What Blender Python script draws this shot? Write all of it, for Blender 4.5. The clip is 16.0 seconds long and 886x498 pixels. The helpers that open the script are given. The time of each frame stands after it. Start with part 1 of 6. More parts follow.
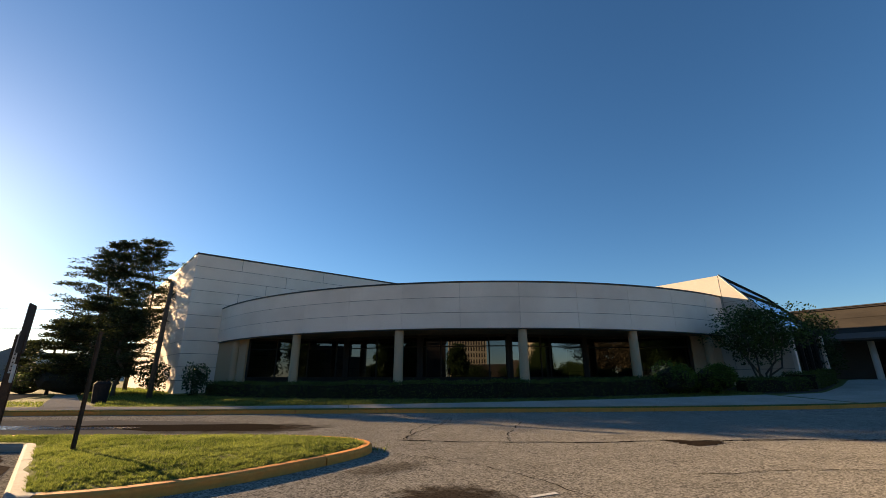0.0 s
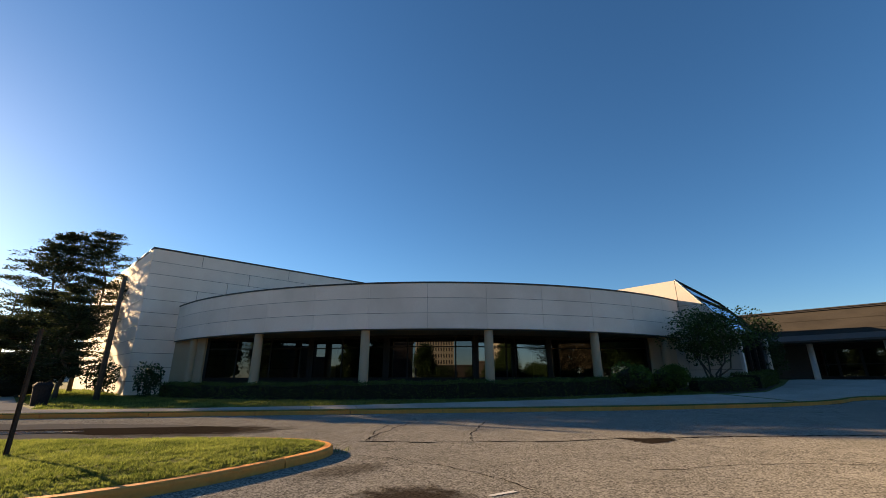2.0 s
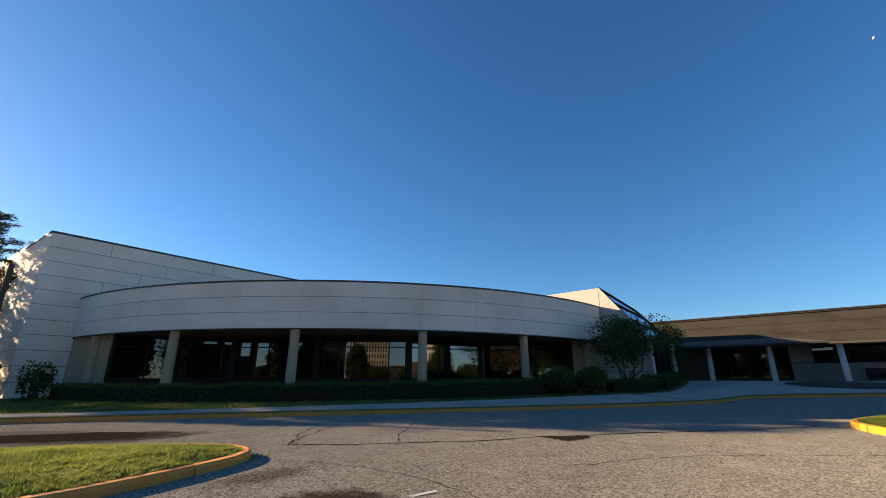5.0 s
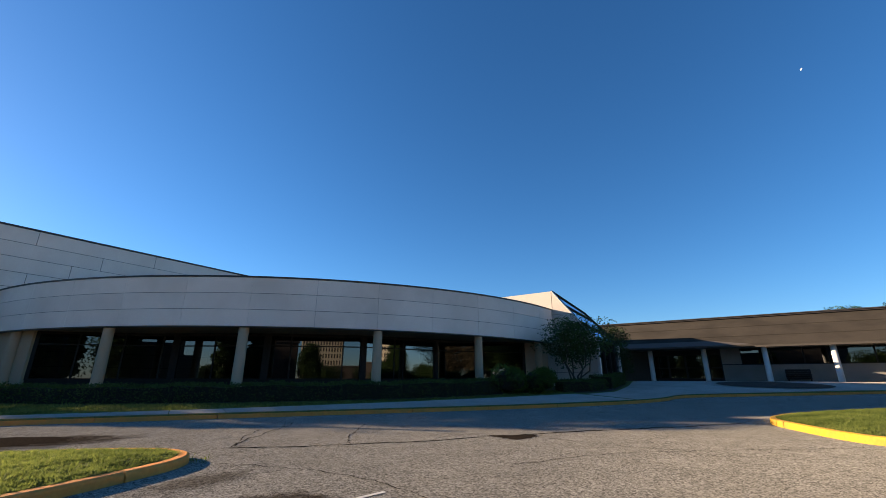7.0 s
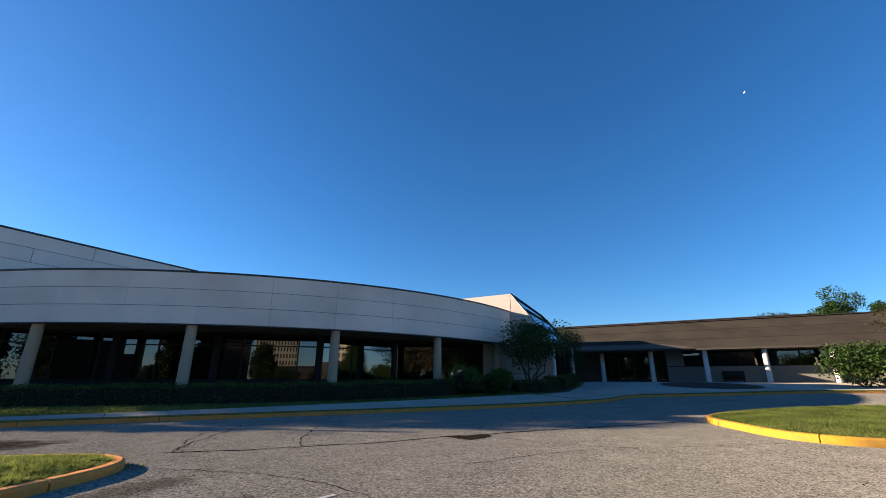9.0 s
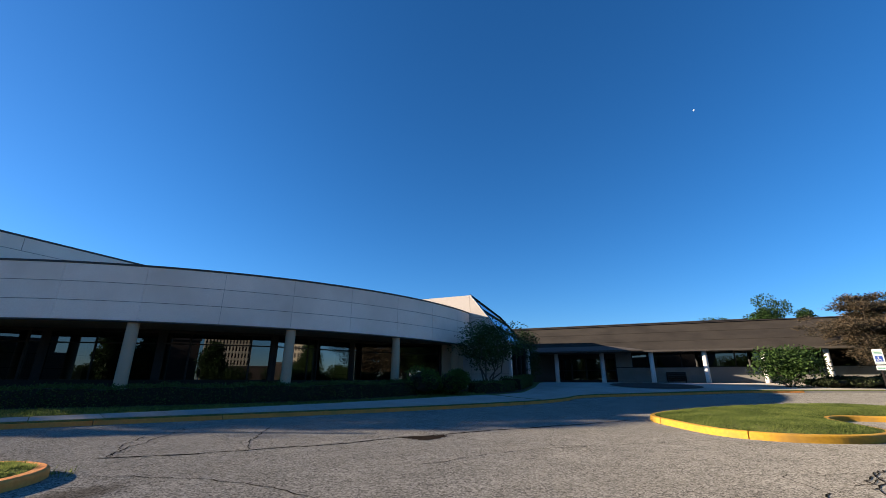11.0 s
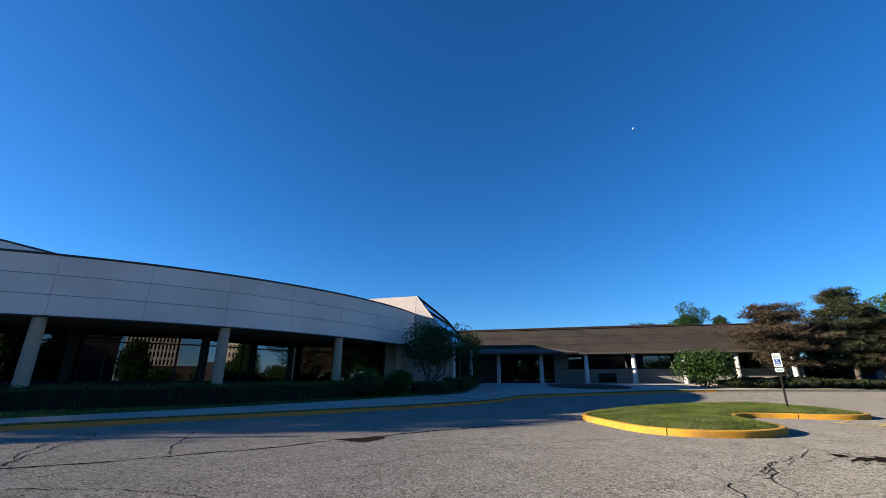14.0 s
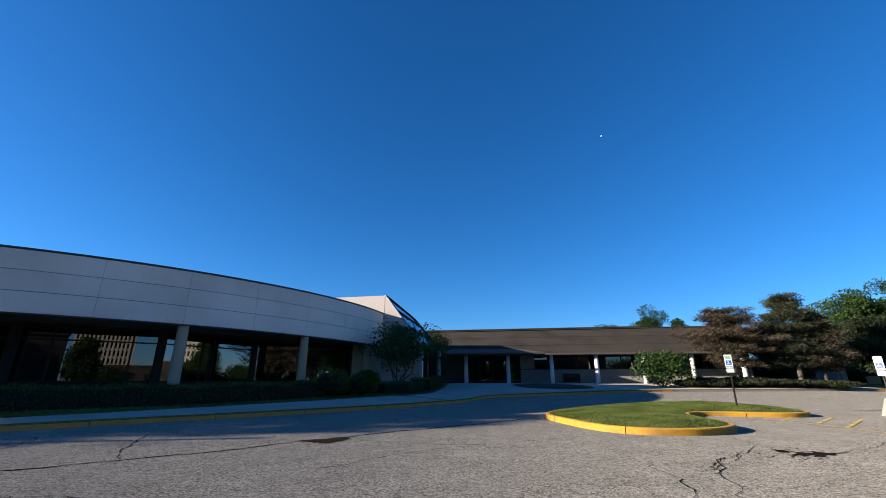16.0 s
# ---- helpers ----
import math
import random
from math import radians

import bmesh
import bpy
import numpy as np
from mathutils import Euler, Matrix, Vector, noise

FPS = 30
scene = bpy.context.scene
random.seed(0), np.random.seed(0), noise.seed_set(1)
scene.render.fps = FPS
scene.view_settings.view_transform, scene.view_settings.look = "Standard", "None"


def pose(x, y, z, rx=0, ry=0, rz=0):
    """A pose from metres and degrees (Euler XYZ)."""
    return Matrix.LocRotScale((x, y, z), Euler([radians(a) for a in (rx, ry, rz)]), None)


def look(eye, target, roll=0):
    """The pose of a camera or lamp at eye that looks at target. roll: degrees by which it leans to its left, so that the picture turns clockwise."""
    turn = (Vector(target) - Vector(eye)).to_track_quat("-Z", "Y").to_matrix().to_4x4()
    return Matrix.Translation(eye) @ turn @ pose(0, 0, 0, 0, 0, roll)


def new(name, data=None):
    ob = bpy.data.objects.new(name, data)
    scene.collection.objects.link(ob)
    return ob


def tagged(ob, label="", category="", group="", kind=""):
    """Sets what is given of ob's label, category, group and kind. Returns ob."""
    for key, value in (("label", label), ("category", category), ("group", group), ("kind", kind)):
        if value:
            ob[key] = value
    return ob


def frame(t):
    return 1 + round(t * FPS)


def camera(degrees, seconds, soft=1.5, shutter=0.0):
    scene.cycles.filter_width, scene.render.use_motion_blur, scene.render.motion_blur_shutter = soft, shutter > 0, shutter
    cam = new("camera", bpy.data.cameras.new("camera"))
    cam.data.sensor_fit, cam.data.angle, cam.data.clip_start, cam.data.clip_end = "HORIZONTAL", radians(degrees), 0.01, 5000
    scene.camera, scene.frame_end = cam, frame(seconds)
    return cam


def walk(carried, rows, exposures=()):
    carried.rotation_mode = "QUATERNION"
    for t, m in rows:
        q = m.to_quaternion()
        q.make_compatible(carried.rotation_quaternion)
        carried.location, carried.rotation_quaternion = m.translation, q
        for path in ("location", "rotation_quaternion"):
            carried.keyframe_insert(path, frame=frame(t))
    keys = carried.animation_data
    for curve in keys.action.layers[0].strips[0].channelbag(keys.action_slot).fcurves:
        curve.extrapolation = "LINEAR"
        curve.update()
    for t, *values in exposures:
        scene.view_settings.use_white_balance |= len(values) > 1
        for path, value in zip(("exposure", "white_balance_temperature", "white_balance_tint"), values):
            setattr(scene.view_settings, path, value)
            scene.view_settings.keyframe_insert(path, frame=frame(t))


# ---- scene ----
# The camera: carried by hand, turning to the right on the spot.
cam = camera(94.5, 16.0, soft=0.7)
PATH = [
    (0.0, pose(0.000, 0.000, 1.15, 107.28, 0.08, 0.04)),
    (0.5, pose(0.011, -0.001, 1.15, 107.30, 0.10, -1.01)),
    (1.0, pose(0.023, -0.003, 1.15, 107.31, 0.11, -2.06)),
    (1.5, pose(0.033, -0.005, 1.15, 107.32, 0.11, -3.12)),
    (2.0, pose(0.044, -0.008, 1.15, 107.33, 0.11, -4.38)),
    (2.5, pose(0.054, -0.011, 1.15, 107.36, 0.11, -5.64)),
    (3.0, pose(0.064, -0.014, 1.15, 107.37, 0.10, -7.00)),
    (3.5, pose(0.074, -0.018, 1.15, 107.39, 0.09, -8.48)),
    (4.0, pose(0.083, -0.022, 1.15, 107.41, 0.07, -10.06)),
    (6.5, pose(0.127, -0.046, 1.15, 107.47, -0.01, -17.84)),
    (7.0, pose(0.136, -0.052, 1.15, 107.48, -0.02, -19.24)),
    (7.5, pose(0.144, -0.057, 1.15, 107.51, -0.04, -20.59)),
    (8.0, pose(0.151, -0.063, 1.15, 107.53, -0.05, -21.98)),
    (8.5, pose(0.159, -0.068, 1.15, 107.56, -0.06, -23.33)),
    (9.0, pose(0.167, -0.073, 1.15, 107.58, -0.07, -24.75)),
    (11.5, pose(0.202, -0.099, 1.15, 107.69, -0.08, -31.64)),
    (12.0, pose(0.209, -0.103, 1.15, 107.71, -0.08, -32.98)),
    (12.5, pose(0.216, -0.107, 1.15, 107.72, -0.08, -34.27)),
    (13.0, pose(0.223, -0.111, 1.15, 107.75, -0.07, -35.47)),
    (13.5, pose(0.229, -0.115, 1.15, 107.78, -0.07, -36.68)),
    (14.0, pose(0.236, -0.118, 1.15, 107.79, -0.07, -37.79)),
    (14.5, pose(0.242, -0.121, 1.15, 107.80, -0.06, -38.89)),
    (15.0, pose(0.249, -0.123, 1.15, 107.81, -0.06, -39.94)),
    (15.5, pose(0.255, -0.125, 1.15, 107.80, -0.07, -41.03)),
    (16.0, pose(0.261, -0.127, 1.15, 107.80, -0.07, -42.06)),
]
walk(cam, PATH, [(0.0, 1.79, 11600, 19), (4.0, 1.88, 9900, 17.5), (8.0, 1.86, 8150, 16), (12.0, 1.66, 6900, 13.5), (16.0, 1.57, 6500, 13)])

# Low morning sun, ahead and to the left; clear sky.
SUN_AZ, SUN_EL = -57.0, 15.3
sun_way = Vector((math.sin(radians(SUN_AZ)) * math.cos(radians(SUN_EL)), math.cos(radians(SUN_AZ)) * math.cos(radians(SUN_EL)), math.sin(radians(SUN_EL))))
sun = new("sun", bpy.data.lights.new("sun", "SUN"))
sun.data.energy, sun.data.angle, sun.data.color = 4.35, radians(0.53), (1.0, 0.88, 0.71)
sun.matrix_world = look(sun_way * 200, (0, 0, 0))
world = bpy.data.worlds.new("sky")
scene.world = world
world.use_nodes = True
wn = world.node_tree
wn.nodes.clear()
sky = wn.nodes.new("ShaderNodeTexSky")
sky.sky_type, sky.sun_disc = "NISHITA", False
sky.sun_elevation, sky.sun_rotation = radians(SUN_EL), radians(SUN_AZ)
sky.air_density, sky.dust_density, sky.ozone_density, sky.altitude = 1.0, 0.42, 7.0, 900
back = wn.nodes.new("ShaderNodeBackground")
back.inputs["Strength"].default_value = 0.065
wout = wn.nodes.new("ShaderNodeOutputWorld")
vivid = wn.nodes.new("ShaderNodeHueSaturation")
vivid.inputs["Saturation"].default_value = 1.11
wn.links.new(sky.outputs[0], vivid.inputs["Color"])
wn.links.new(vivid.outputs[0], back.inputs["Color"])
wn.links.new(back.outputs[0], wout.inputs["Surface"])


# ---- materials ----
def shade(name, c1, c2, scale=8.0, rough=0.8, bump=0.0, bump_scale=60.0, c3=None, big=0.4, metal=0.0, island=0.0, obj=0.0, spec=0.3, detail=6.0, stretch=(1, 1, 1)):
    """A surface of two colours in fine grain, a third in large faint stains, with relief."""
    m = bpy.data.materials.new(name)
    m.use_nodes = True
    nt = m.node_tree
    bsdf = nt.nodes["Principled BSDF"]
    link = nt.links.new

    def node(kind, **values):
        n = nt.nodes.new(kind)
        for key, value in values.items():
            n.inputs[key].default_value = value
        return n

    geo = nt.nodes.new("ShaderNodeNewGeometry")
    mapping = node("ShaderNodeMapping", Scale=stretch)
    link(geo.outputs["Position"], mapping.inputs["Vector"])
    fine = node("ShaderNodeTexNoise", Scale=scale, Detail=detail, Roughness=0.65)
    link(mapping.outputs[0], fine.inputs["Vector"])
    ramp = nt.nodes.new("ShaderNodeValToRGB")
    ramp.color_ramp.elements[0].position, ramp.color_ramp.elements[1].position = 0.36, 0.64
    ramp.color_ramp.elements[0].color, ramp.color_ramp.elements[1].color = (*c1, 1), (*c2, 1)
    link(fine.outputs["Fac"], ramp.inputs["Fac"])
    colour = ramp.outputs["Color"]
    stain = node("ShaderNodeTexNoise", Scale=big, Detail=4.0, Roughness=0.6)
    link(mapping.outputs[0], stain.inputs["Vector"])
    srange = nt.nodes.new("ShaderNodeMapRange")
    srange.inputs["From Min"].default_value, srange.inputs["From Max"].default_value = 0.42, 0.68
    link(stain.outputs["Fac"], srange.inputs["Value"])
    if c3 is not None:
        mix = nt.nodes.new("ShaderNodeMix")
        mix.data_type = "RGBA"
        link(srange.outputs[0], mix.inputs["Factor"])
        link(colour, mix.inputs[6])
        mix.inputs[7].default_value = (*c3, 1)
        colour = mix.outputs[2]
    if island or obj:
        hsv = nt.nodes.new("ShaderNodeHueSaturation")
        vr = nt.nodes.new("ShaderNodeMapRange")
        amount = island or obj
        vr.inputs["To Min"].default_value, vr.inputs["To Max"].default_value = 1 - amount, 1 + amount
        if island:
            link(geo.outputs["Random Per Island"], vr.inputs["Value"])
        else:
            info = nt.nodes.new("ShaderNodeObjectInfo")
            link(info.outputs["Random"], vr.inputs["Value"])
        link(vr.outputs[0], hsv.inputs["Value"])
        link(colour, hsv.inputs["Color"])
        colour = hsv.outputs[0]
    link(colour, bsdf.inputs["Base Color"])
    rr = nt.nodes.new("ShaderNodeMapRange")
    rr.inputs["To Min"].default_value, rr.inputs["To Max"].default_value = max(rough - 0.1, 0.03), min(rough + 0.1, 1)
    link(stain.outputs["Fac"], rr.inputs["Value"])
    link(rr.outputs[0], bsdf.inputs["Roughness"])
    bsdf.inputs["Metallic"].default_value = metal
    bsdf.inputs["Diffuse Roughness"].default_value = 0.5 if rough > 0.9 else 0.2
    bsdf.inputs["Specular IOR Level"].default_value = spec
    if bump:
        relief = node("ShaderNodeTexNoise", Scale=bump_scale, Detail=4.0, Roughness=0.7)
        link(mapping.outputs[0], relief.inputs["Vector"])
        bn = node("ShaderNodeBump", Strength=bump, Distance=0.02)
        link(relief.outputs["Fac"], bn.inputs["Height"])
        link(bn.outputs[0], bsdf.inputs["Normal"])
    return m


def leafy(name, c1, c2, through_light=0.35, rough=0.6):
    """Leaves: varied from leaf to leaf, partly letting light through."""
    m = bpy.data.materials.new(name)
    m.use_nodes = True
    nt = m.node_tree
    bsdf, out = nt.nodes["Principled BSDF"], nt.nodes["Material Output"]
    geo = nt.nodes.new("ShaderNodeNewGeometry")
    noise_n = nt.nodes.new("ShaderNodeTexNoise")
    noise_n.inputs["Scale"].default_value = 1.1
    nt.links.new(geo.outputs["Position"], noise_n.inputs["Vector"])
    add = nt.nodes.new("ShaderNodeMath")
    add.operation = "ADD"
    half = nt.nodes.new("ShaderNodeMath")
    half.operation = "MULTIPLY_ADD"
    half.inputs[1].default_value, half.inputs[2].default_value = 0.55, -0.28
    nt.links.new(geo.outputs["Random Per Island"], half.inputs[0])
    nt.links.new(half.outputs[0], add.inputs[0])
    nt.links.new(noise_n.outputs["Fac"], add.inputs[1])
    ramp = nt.nodes.new("ShaderNodeValToRGB")
    ramp.color_ramp.elements[0].position, ramp.color_ramp.elements[1].position = 0.25, 0.75
    ramp.color_ramp.elements[0].color, ramp.color_ramp.elements[1].color = (*c1, 1), (*c2, 1)
    nt.links.new(add.outputs[0], ramp.inputs["Fac"])
    nt.links.new(ramp.outputs["Color"], bsdf.inputs["Base Color"])
    bsdf.inputs["Roughness"].default_value = rough
    bsdf.inputs["Specular IOR Level"].default_value = 0.14
    trans = nt.nodes.new("ShaderNodeBsdfTranslucent")
    nt.links.new(ramp.outputs["Color"], trans.inputs["Color"])
    mix = nt.nodes.new("ShaderNodeMixShader")
    mix.inputs["Fac"].default_value = through_light
    nt.links.new(bsdf.outputs[0], mix.inputs[1])
    nt.links.new(trans.outputs[0], mix.inputs[2])
    nt.links.new(mix.outputs[0], out.inputs["Surface"])
    return m


def glazing(name, tint, ior=1.9):
    """Tinted window glass: clear mirror by Fresnel over a dark see-through body."""
    m = bpy.data.materials.new(name)
    m.use_nodes = True
    nt = m.node_tree
    out = nt.nodes["Material Output"]
    nt.nodes.remove(nt.nodes["Principled BSDF"])
    clear = nt.nodes.new("ShaderNodeBsdfTransparent")
    clear.inputs["Color"].default_value = (*tint, 1)
    gloss = nt.nodes.new("ShaderNodeBsdfGlossy")
    gloss.inputs["Roughness"].default_value = 0.0
    gloss.inputs["Color"].default_value = (0.9, 0.95, 1.0, 1)
    fres = nt.nodes.new("ShaderNodeFresnel")
    fres.inputs["IOR"].default_value = ior
    mix = nt.nodes.new("ShaderNodeMixShader")
    nt.links.new(fres.outputs[0], mix.inputs["Fac"])
    nt.links.new(clear.outputs[0], mix.inputs[1])
    nt.links.new(gloss.outputs[0], mix.inputs[2])
    nt.links.new(mix.outputs[0], out.inputs["Surface"])
    return m


def asphalt(name, low, high, wear):
    """Worn asphalt: stones of two sizes in a dark binder, mottled and stained."""
    m = bpy.data.materials.new(name)
    m.use_nodes = True
    nt = m.node_tree
    bsdf = nt.nodes["Principled BSDF"]
    link = nt.links.new
    geo = nt.nodes.new("ShaderNodeNewGeometry")

    def cells(scale):
        v = nt.nodes.new("ShaderNodeTexVoronoi")
        v.inputs["Scale"].default_value = scale
        link(geo.outputs["Position"], v.inputs["Vector"])
        grey = nt.nodes.new("ShaderNodeSeparateColor")
        link(v.outputs["Color"], grey.inputs[0])
        return grey.outputs[0], v.outputs["Distance"]

    def cloud(scale, detail=5.0):
        n = nt.nodes.new("ShaderNodeTexNoise")
        n.inputs["Scale"].default_value, n.inputs["Detail"].default_value, n.inputs["Roughness"].default_value = scale, detail, 0.7
        link(geo.outputs["Position"], n.inputs["Vector"])
        return n.outputs["Fac"]

    def sum_(a, b, k):
        n = nt.nodes.new("ShaderNodeMath")
        n.operation = "MULTIPLY_ADD"
        link(b, n.inputs[0])
        n.inputs[1].default_value = k
        if a is None:
            n.inputs[2].default_value = 0
        else:
            link(a, n.inputs[2])
        return n.outputs[0]

    small, edge = cells(60)
    large, _ = cells(21)
    total = sum_(sum_(sum_(sum_(None, small, 0.52), large, 0.12), cloud(9), 0.12), cloud(1.3), 0.3)
    ramp = nt.nodes.new("ShaderNodeValToRGB")
    ramp.color_ramp.elements[0].position, ramp.color_ramp.elements[1].position = 0.26, 0.84
    ramp.color_ramp.elements[0].color, ramp.color_ramp.elements[1].color = (*low, 1), (*high, 1)
    link(total, ramp.inputs["Fac"])
    mix = nt.nodes.new("ShaderNodeMix")
    mix.data_type = "RGBA"
    rangen = nt.nodes.new("ShaderNodeMapRange")
    rangen.inputs["From Min"].default_value, rangen.inputs["From Max"].default_value, rangen.inputs["To Max"].default_value = 0.5, 0.75, 0.5
    link(cloud(0.22, 6.0), rangen.inputs["Value"])
    link(rangen.outputs[0], mix.inputs["Factor"])
    link(ramp.outputs["Color"], mix.inputs[6])
    mix.inputs[7].default_value = (*wear, 1)
    link(mix.outputs[2], bsdf.inputs["Base Color"])
    bsdf.inputs["Roughness"].default_value, bsdf.inputs["Specular IOR Level"].default_value = 1.0, 0.0
    bsdf.inputs["Diffuse Roughness"].default_value = 0.42
    bump = nt.nodes.new("ShaderNodeBump")
    bump.inputs["Strength"].default_value, bump.inputs["Distance"].default_value = 0.7, 0.012
    link(sum_(sum_(None, small, 0.6), cloud(70), 0.6), bump.inputs["Height"])
    link(bump.outputs[0], bsdf.inputs["Normal"])
    return m


M_ASPHALT = asphalt("asphalt", (0.062, 0.058, 0.049), (0.39, 0.368, 0.318), (0.165, 0.155, 0.128))
M_CONCRETE = shade("concrete", (0.29, 0.265, 0.232), (0.38, 0.35, 0.31), 14, 0.95, 0.3, 70, (0.28, 0.257, 0.225), 0.5, obj=0.06, spec=0.0)
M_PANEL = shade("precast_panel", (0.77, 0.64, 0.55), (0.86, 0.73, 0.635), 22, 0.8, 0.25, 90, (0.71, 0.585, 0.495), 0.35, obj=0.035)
# The same precast recipe in a darker colour, for the atrium's walls.
M_PANEL_DARKER = shade("darker_precast_panel", (0.50, 0.45, 0.405), (0.57, 0.515, 0.465), 22, 0.8, 0.25, 90, (0.47, 0.42, 0.375), 0.35, obj=0.03)
M_JOINT = shade("panel_joint", (0.08, 0.075, 0.07), (0.12, 0.11, 0.1), 30, 0.9)
M_COLUMN = shade("column_paint", (0.40, 0.285, 0.185), (0.47, 0.34, 0.225), 20, 0.75, 0.2, 80, (0.42, 0.32, 0.225), 0.8)
M_COLUMN_PALE = shade("pale_column_paint", (0.60, 0.58, 0.55), (0.68, 0.66, 0.63), 20, 0.7, 0.15, 80, (0.55, 0.53, 0.5), 0.8)
M_DARK = shade("dark_bronze_metal", (0.014, 0.0115, 0.010), (0.022, 0.018, 0.016), 30, 0.55, 0, 50, spec=0.2)
M_COPING = shade("dark_coping", (0.035, 0.03, 0.028), (0.06, 0.05, 0.045), 10, 0.5, 0.1, 40)
M_SOFFIT = shade("soffit_board", (0.16, 0.14, 0.12), (0.22, 0.19, 0.165), 12, 0.8, 0.1, 60)
# Unlit interiors: the lack of light is put into this dark base colour.
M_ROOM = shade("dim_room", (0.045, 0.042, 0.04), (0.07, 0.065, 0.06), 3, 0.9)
M_GLASS = glazing("tinted_glass", (0.10, 0.09, 0.085), 2.0)
M_GLASS_SKY = glazing("skylight_glass", (0.2, 0.22, 0.24), 3.2)
M_ROOF = shade("brown_shingle", (0.027, 0.022, 0.0175), (0.05, 0.042, 0.033), 26, 0.85, 0.5, 40, (0.024, 0.020, 0.016), 0.5, stretch=(1, 1, 3), obj=0.06)
M_CANOPY = shade("canopy_board", (0.06, 0.052, 0.045), (0.09, 0.078, 0.068), 16, 0.7, 0.2, 50)
M_WALL = shade("wing_wall", (0.21, 0.2, 0.185), (0.27, 0.26, 0.24), 18, 0.85, 0.2, 80, (0.19, 0.18, 0.165), 0.5)
M_YELLOW = shade("yellow_kerb_paint", (0.44, 0.225, 0.018), (0.55, 0.30, 0.028), 16, 0.7, 0.35, 60, (0.32, 0.18, 0.04), 1.6, obj=0.02)
# Yellow kerb paint pushed to orange: its look in shade put into the colour.
M_YELLOW_SHADE = shade("shade_tinted_yellow_kerb_paint", (0.74, 0.24, 0.05), (0.82, 0.305, 0.065), 16, 0.75, 0.35, 60, (0.58, 0.24, 0.06), 1.6, obj=0.04)
M_KERB_OLD = shade("bare_kerb", (0.22, 0.20, 0.175), (0.30, 0.275, 0.24), 18, 0.85, 0.3, 60, (0.33, 0.3, 0.26), 1.2)
M_SOIL = shade("soil", (0.022, 0.016, 0.012), (0.05, 0.037, 0.027), 20, 0.95, 0.8, 30, (0.035, 0.026, 0.019), 1.0)
M_LAWN = shade("lawn", (0.05, 0.07, 0.016), (0.12, 0.14, 0.035), 14, 0.95, 1.0, 40, (0.10, 0.11, 0.035), 0.6, spec=0.1)
M_BARK = shade("bark", (0.05, 0.038, 0.028), (0.11, 0.085, 0.065), 18, 0.95, 0.8, 24, stretch=(1, 1, 0.25))
M_BARK_PALE = shade("pale_bark", (0.15, 0.12, 0.095), (0.24, 0.2, 0.165), 18, 0.95, 0.6, 24, stretch=(1, 1, 0.25))
M_TAR = shade("dark_crack_fill", (0.006, 0.0055, 0.005), (0.016, 0.0145, 0.013), 20, 1.0, spec=0.0)
M_RUST = shade("rusty_steel", (0.035, 0.022, 0.016), (0.065, 0.04, 0.028), 20, 0.7, 0.2, 60, metal=0.3)


# ---- builders ----
def world_of(ob):
    return world_of(ob.parent) @ ob.matrix_parent_inverse @ ob.matrix_basis if ob.parent else ob.matrix_basis.copy()


def adopt(ob, parent):
    if parent is not None:
        ob.parent = parent
        ob.matrix_parent_inverse = world_of(parent).inverted()
    return ob


def raw(name, verts, faces, material, parent=None, label="", smooth=False):
    me = bpy.data.meshes.new(name)
    me.from_pydata([tuple(v) for v in verts], [], [tuple(f) for f in faces])
    me.materials.append(material)
    if smooth:
        me.shade_smooth()
    ob = adopt(new(name, me), parent)
    return tagged(ob, label) if label else ob


def part(name, bm, material, parent=None, label="", smooth=False):
    me = bpy.data.meshes.new(name)
    bmesh.ops.recalc_face_normals(bm, faces=bm.faces)
    bm.to_mesh(me)
    bm.free()
    me.materials.append(material)
    if smooth:
        me.shade_smooth()
    ob = adopt(new(name, me), parent)
    return tagged(ob, label) if label else ob


def base(name, x, y, z, label, category, group="", kind=""):
    ob = new(name)
    ob.location = (x, y, z)
    ob.empty_display_size = 0.2
    return tagged(ob, label, category, group, kind)


def box(bm, m, sx, sy, sz, bevel=0.0):
    """A box of that size round the pose m, edges bevelled."""
    got = bmesh.ops.create_cube(bm, size=1.0, matrix=m @ Matrix.Diagonal((sx, sy, sz, 1)))
    if bevel:
        edges = list({e for v in got["verts"] for e in v.link_edges})
        bmesh.ops.bevel(bm, geom=edges, offset=bevel, segments=1, affect="EDGES", clamp_overlap=True)
    return bm


def boxed(m, sx, sy, sz, bevel=0.0):
    return box(bmesh.new(), m, sx, sy, sz, bevel)


def tube(points, radii, sides=10, cap=True):
    """Vertices and faces of a tapered tube along points."""
    verts, faces = [], []
    pts = [Vector(float(c) for c in p) for p in points]
    radii = [float(r) for r in radii]
    for i, p in enumerate(pts):
        way = (pts[min(i + 1, len(pts) - 1)] - pts[max(i - 1, 0)]).normalized()
        side = way.cross(Vector((0.3, 0.9, 0.1)) if abs(way.z) > 0.8 else Vector((0, 0, 1))).normalized()
        other = way.cross(side)
        for k in range(sides):
            a = 2 * math.pi * k / sides
            verts.append(p + radii[i] * (math.cos(a) * side + math.sin(a) * other))
    for i in range(len(pts) - 1):
        for k in range(sides):
            a, b = i * sides + k, i * sides + (k + 1) % sides
            faces.append((a, b, b + sides, a + sides))
    if cap:
        faces += [tuple(range(sides))[::-1], tuple(range((len(pts) - 1) * sides, len(pts) * sides))]
    return verts, faces


def joined(pieces):
    verts, faces = [], []
    for v, f in pieces:
        n = len(verts)
        verts += list(v)
        faces += [tuple(i + n for i in q) for q in f]
    return verts, faces


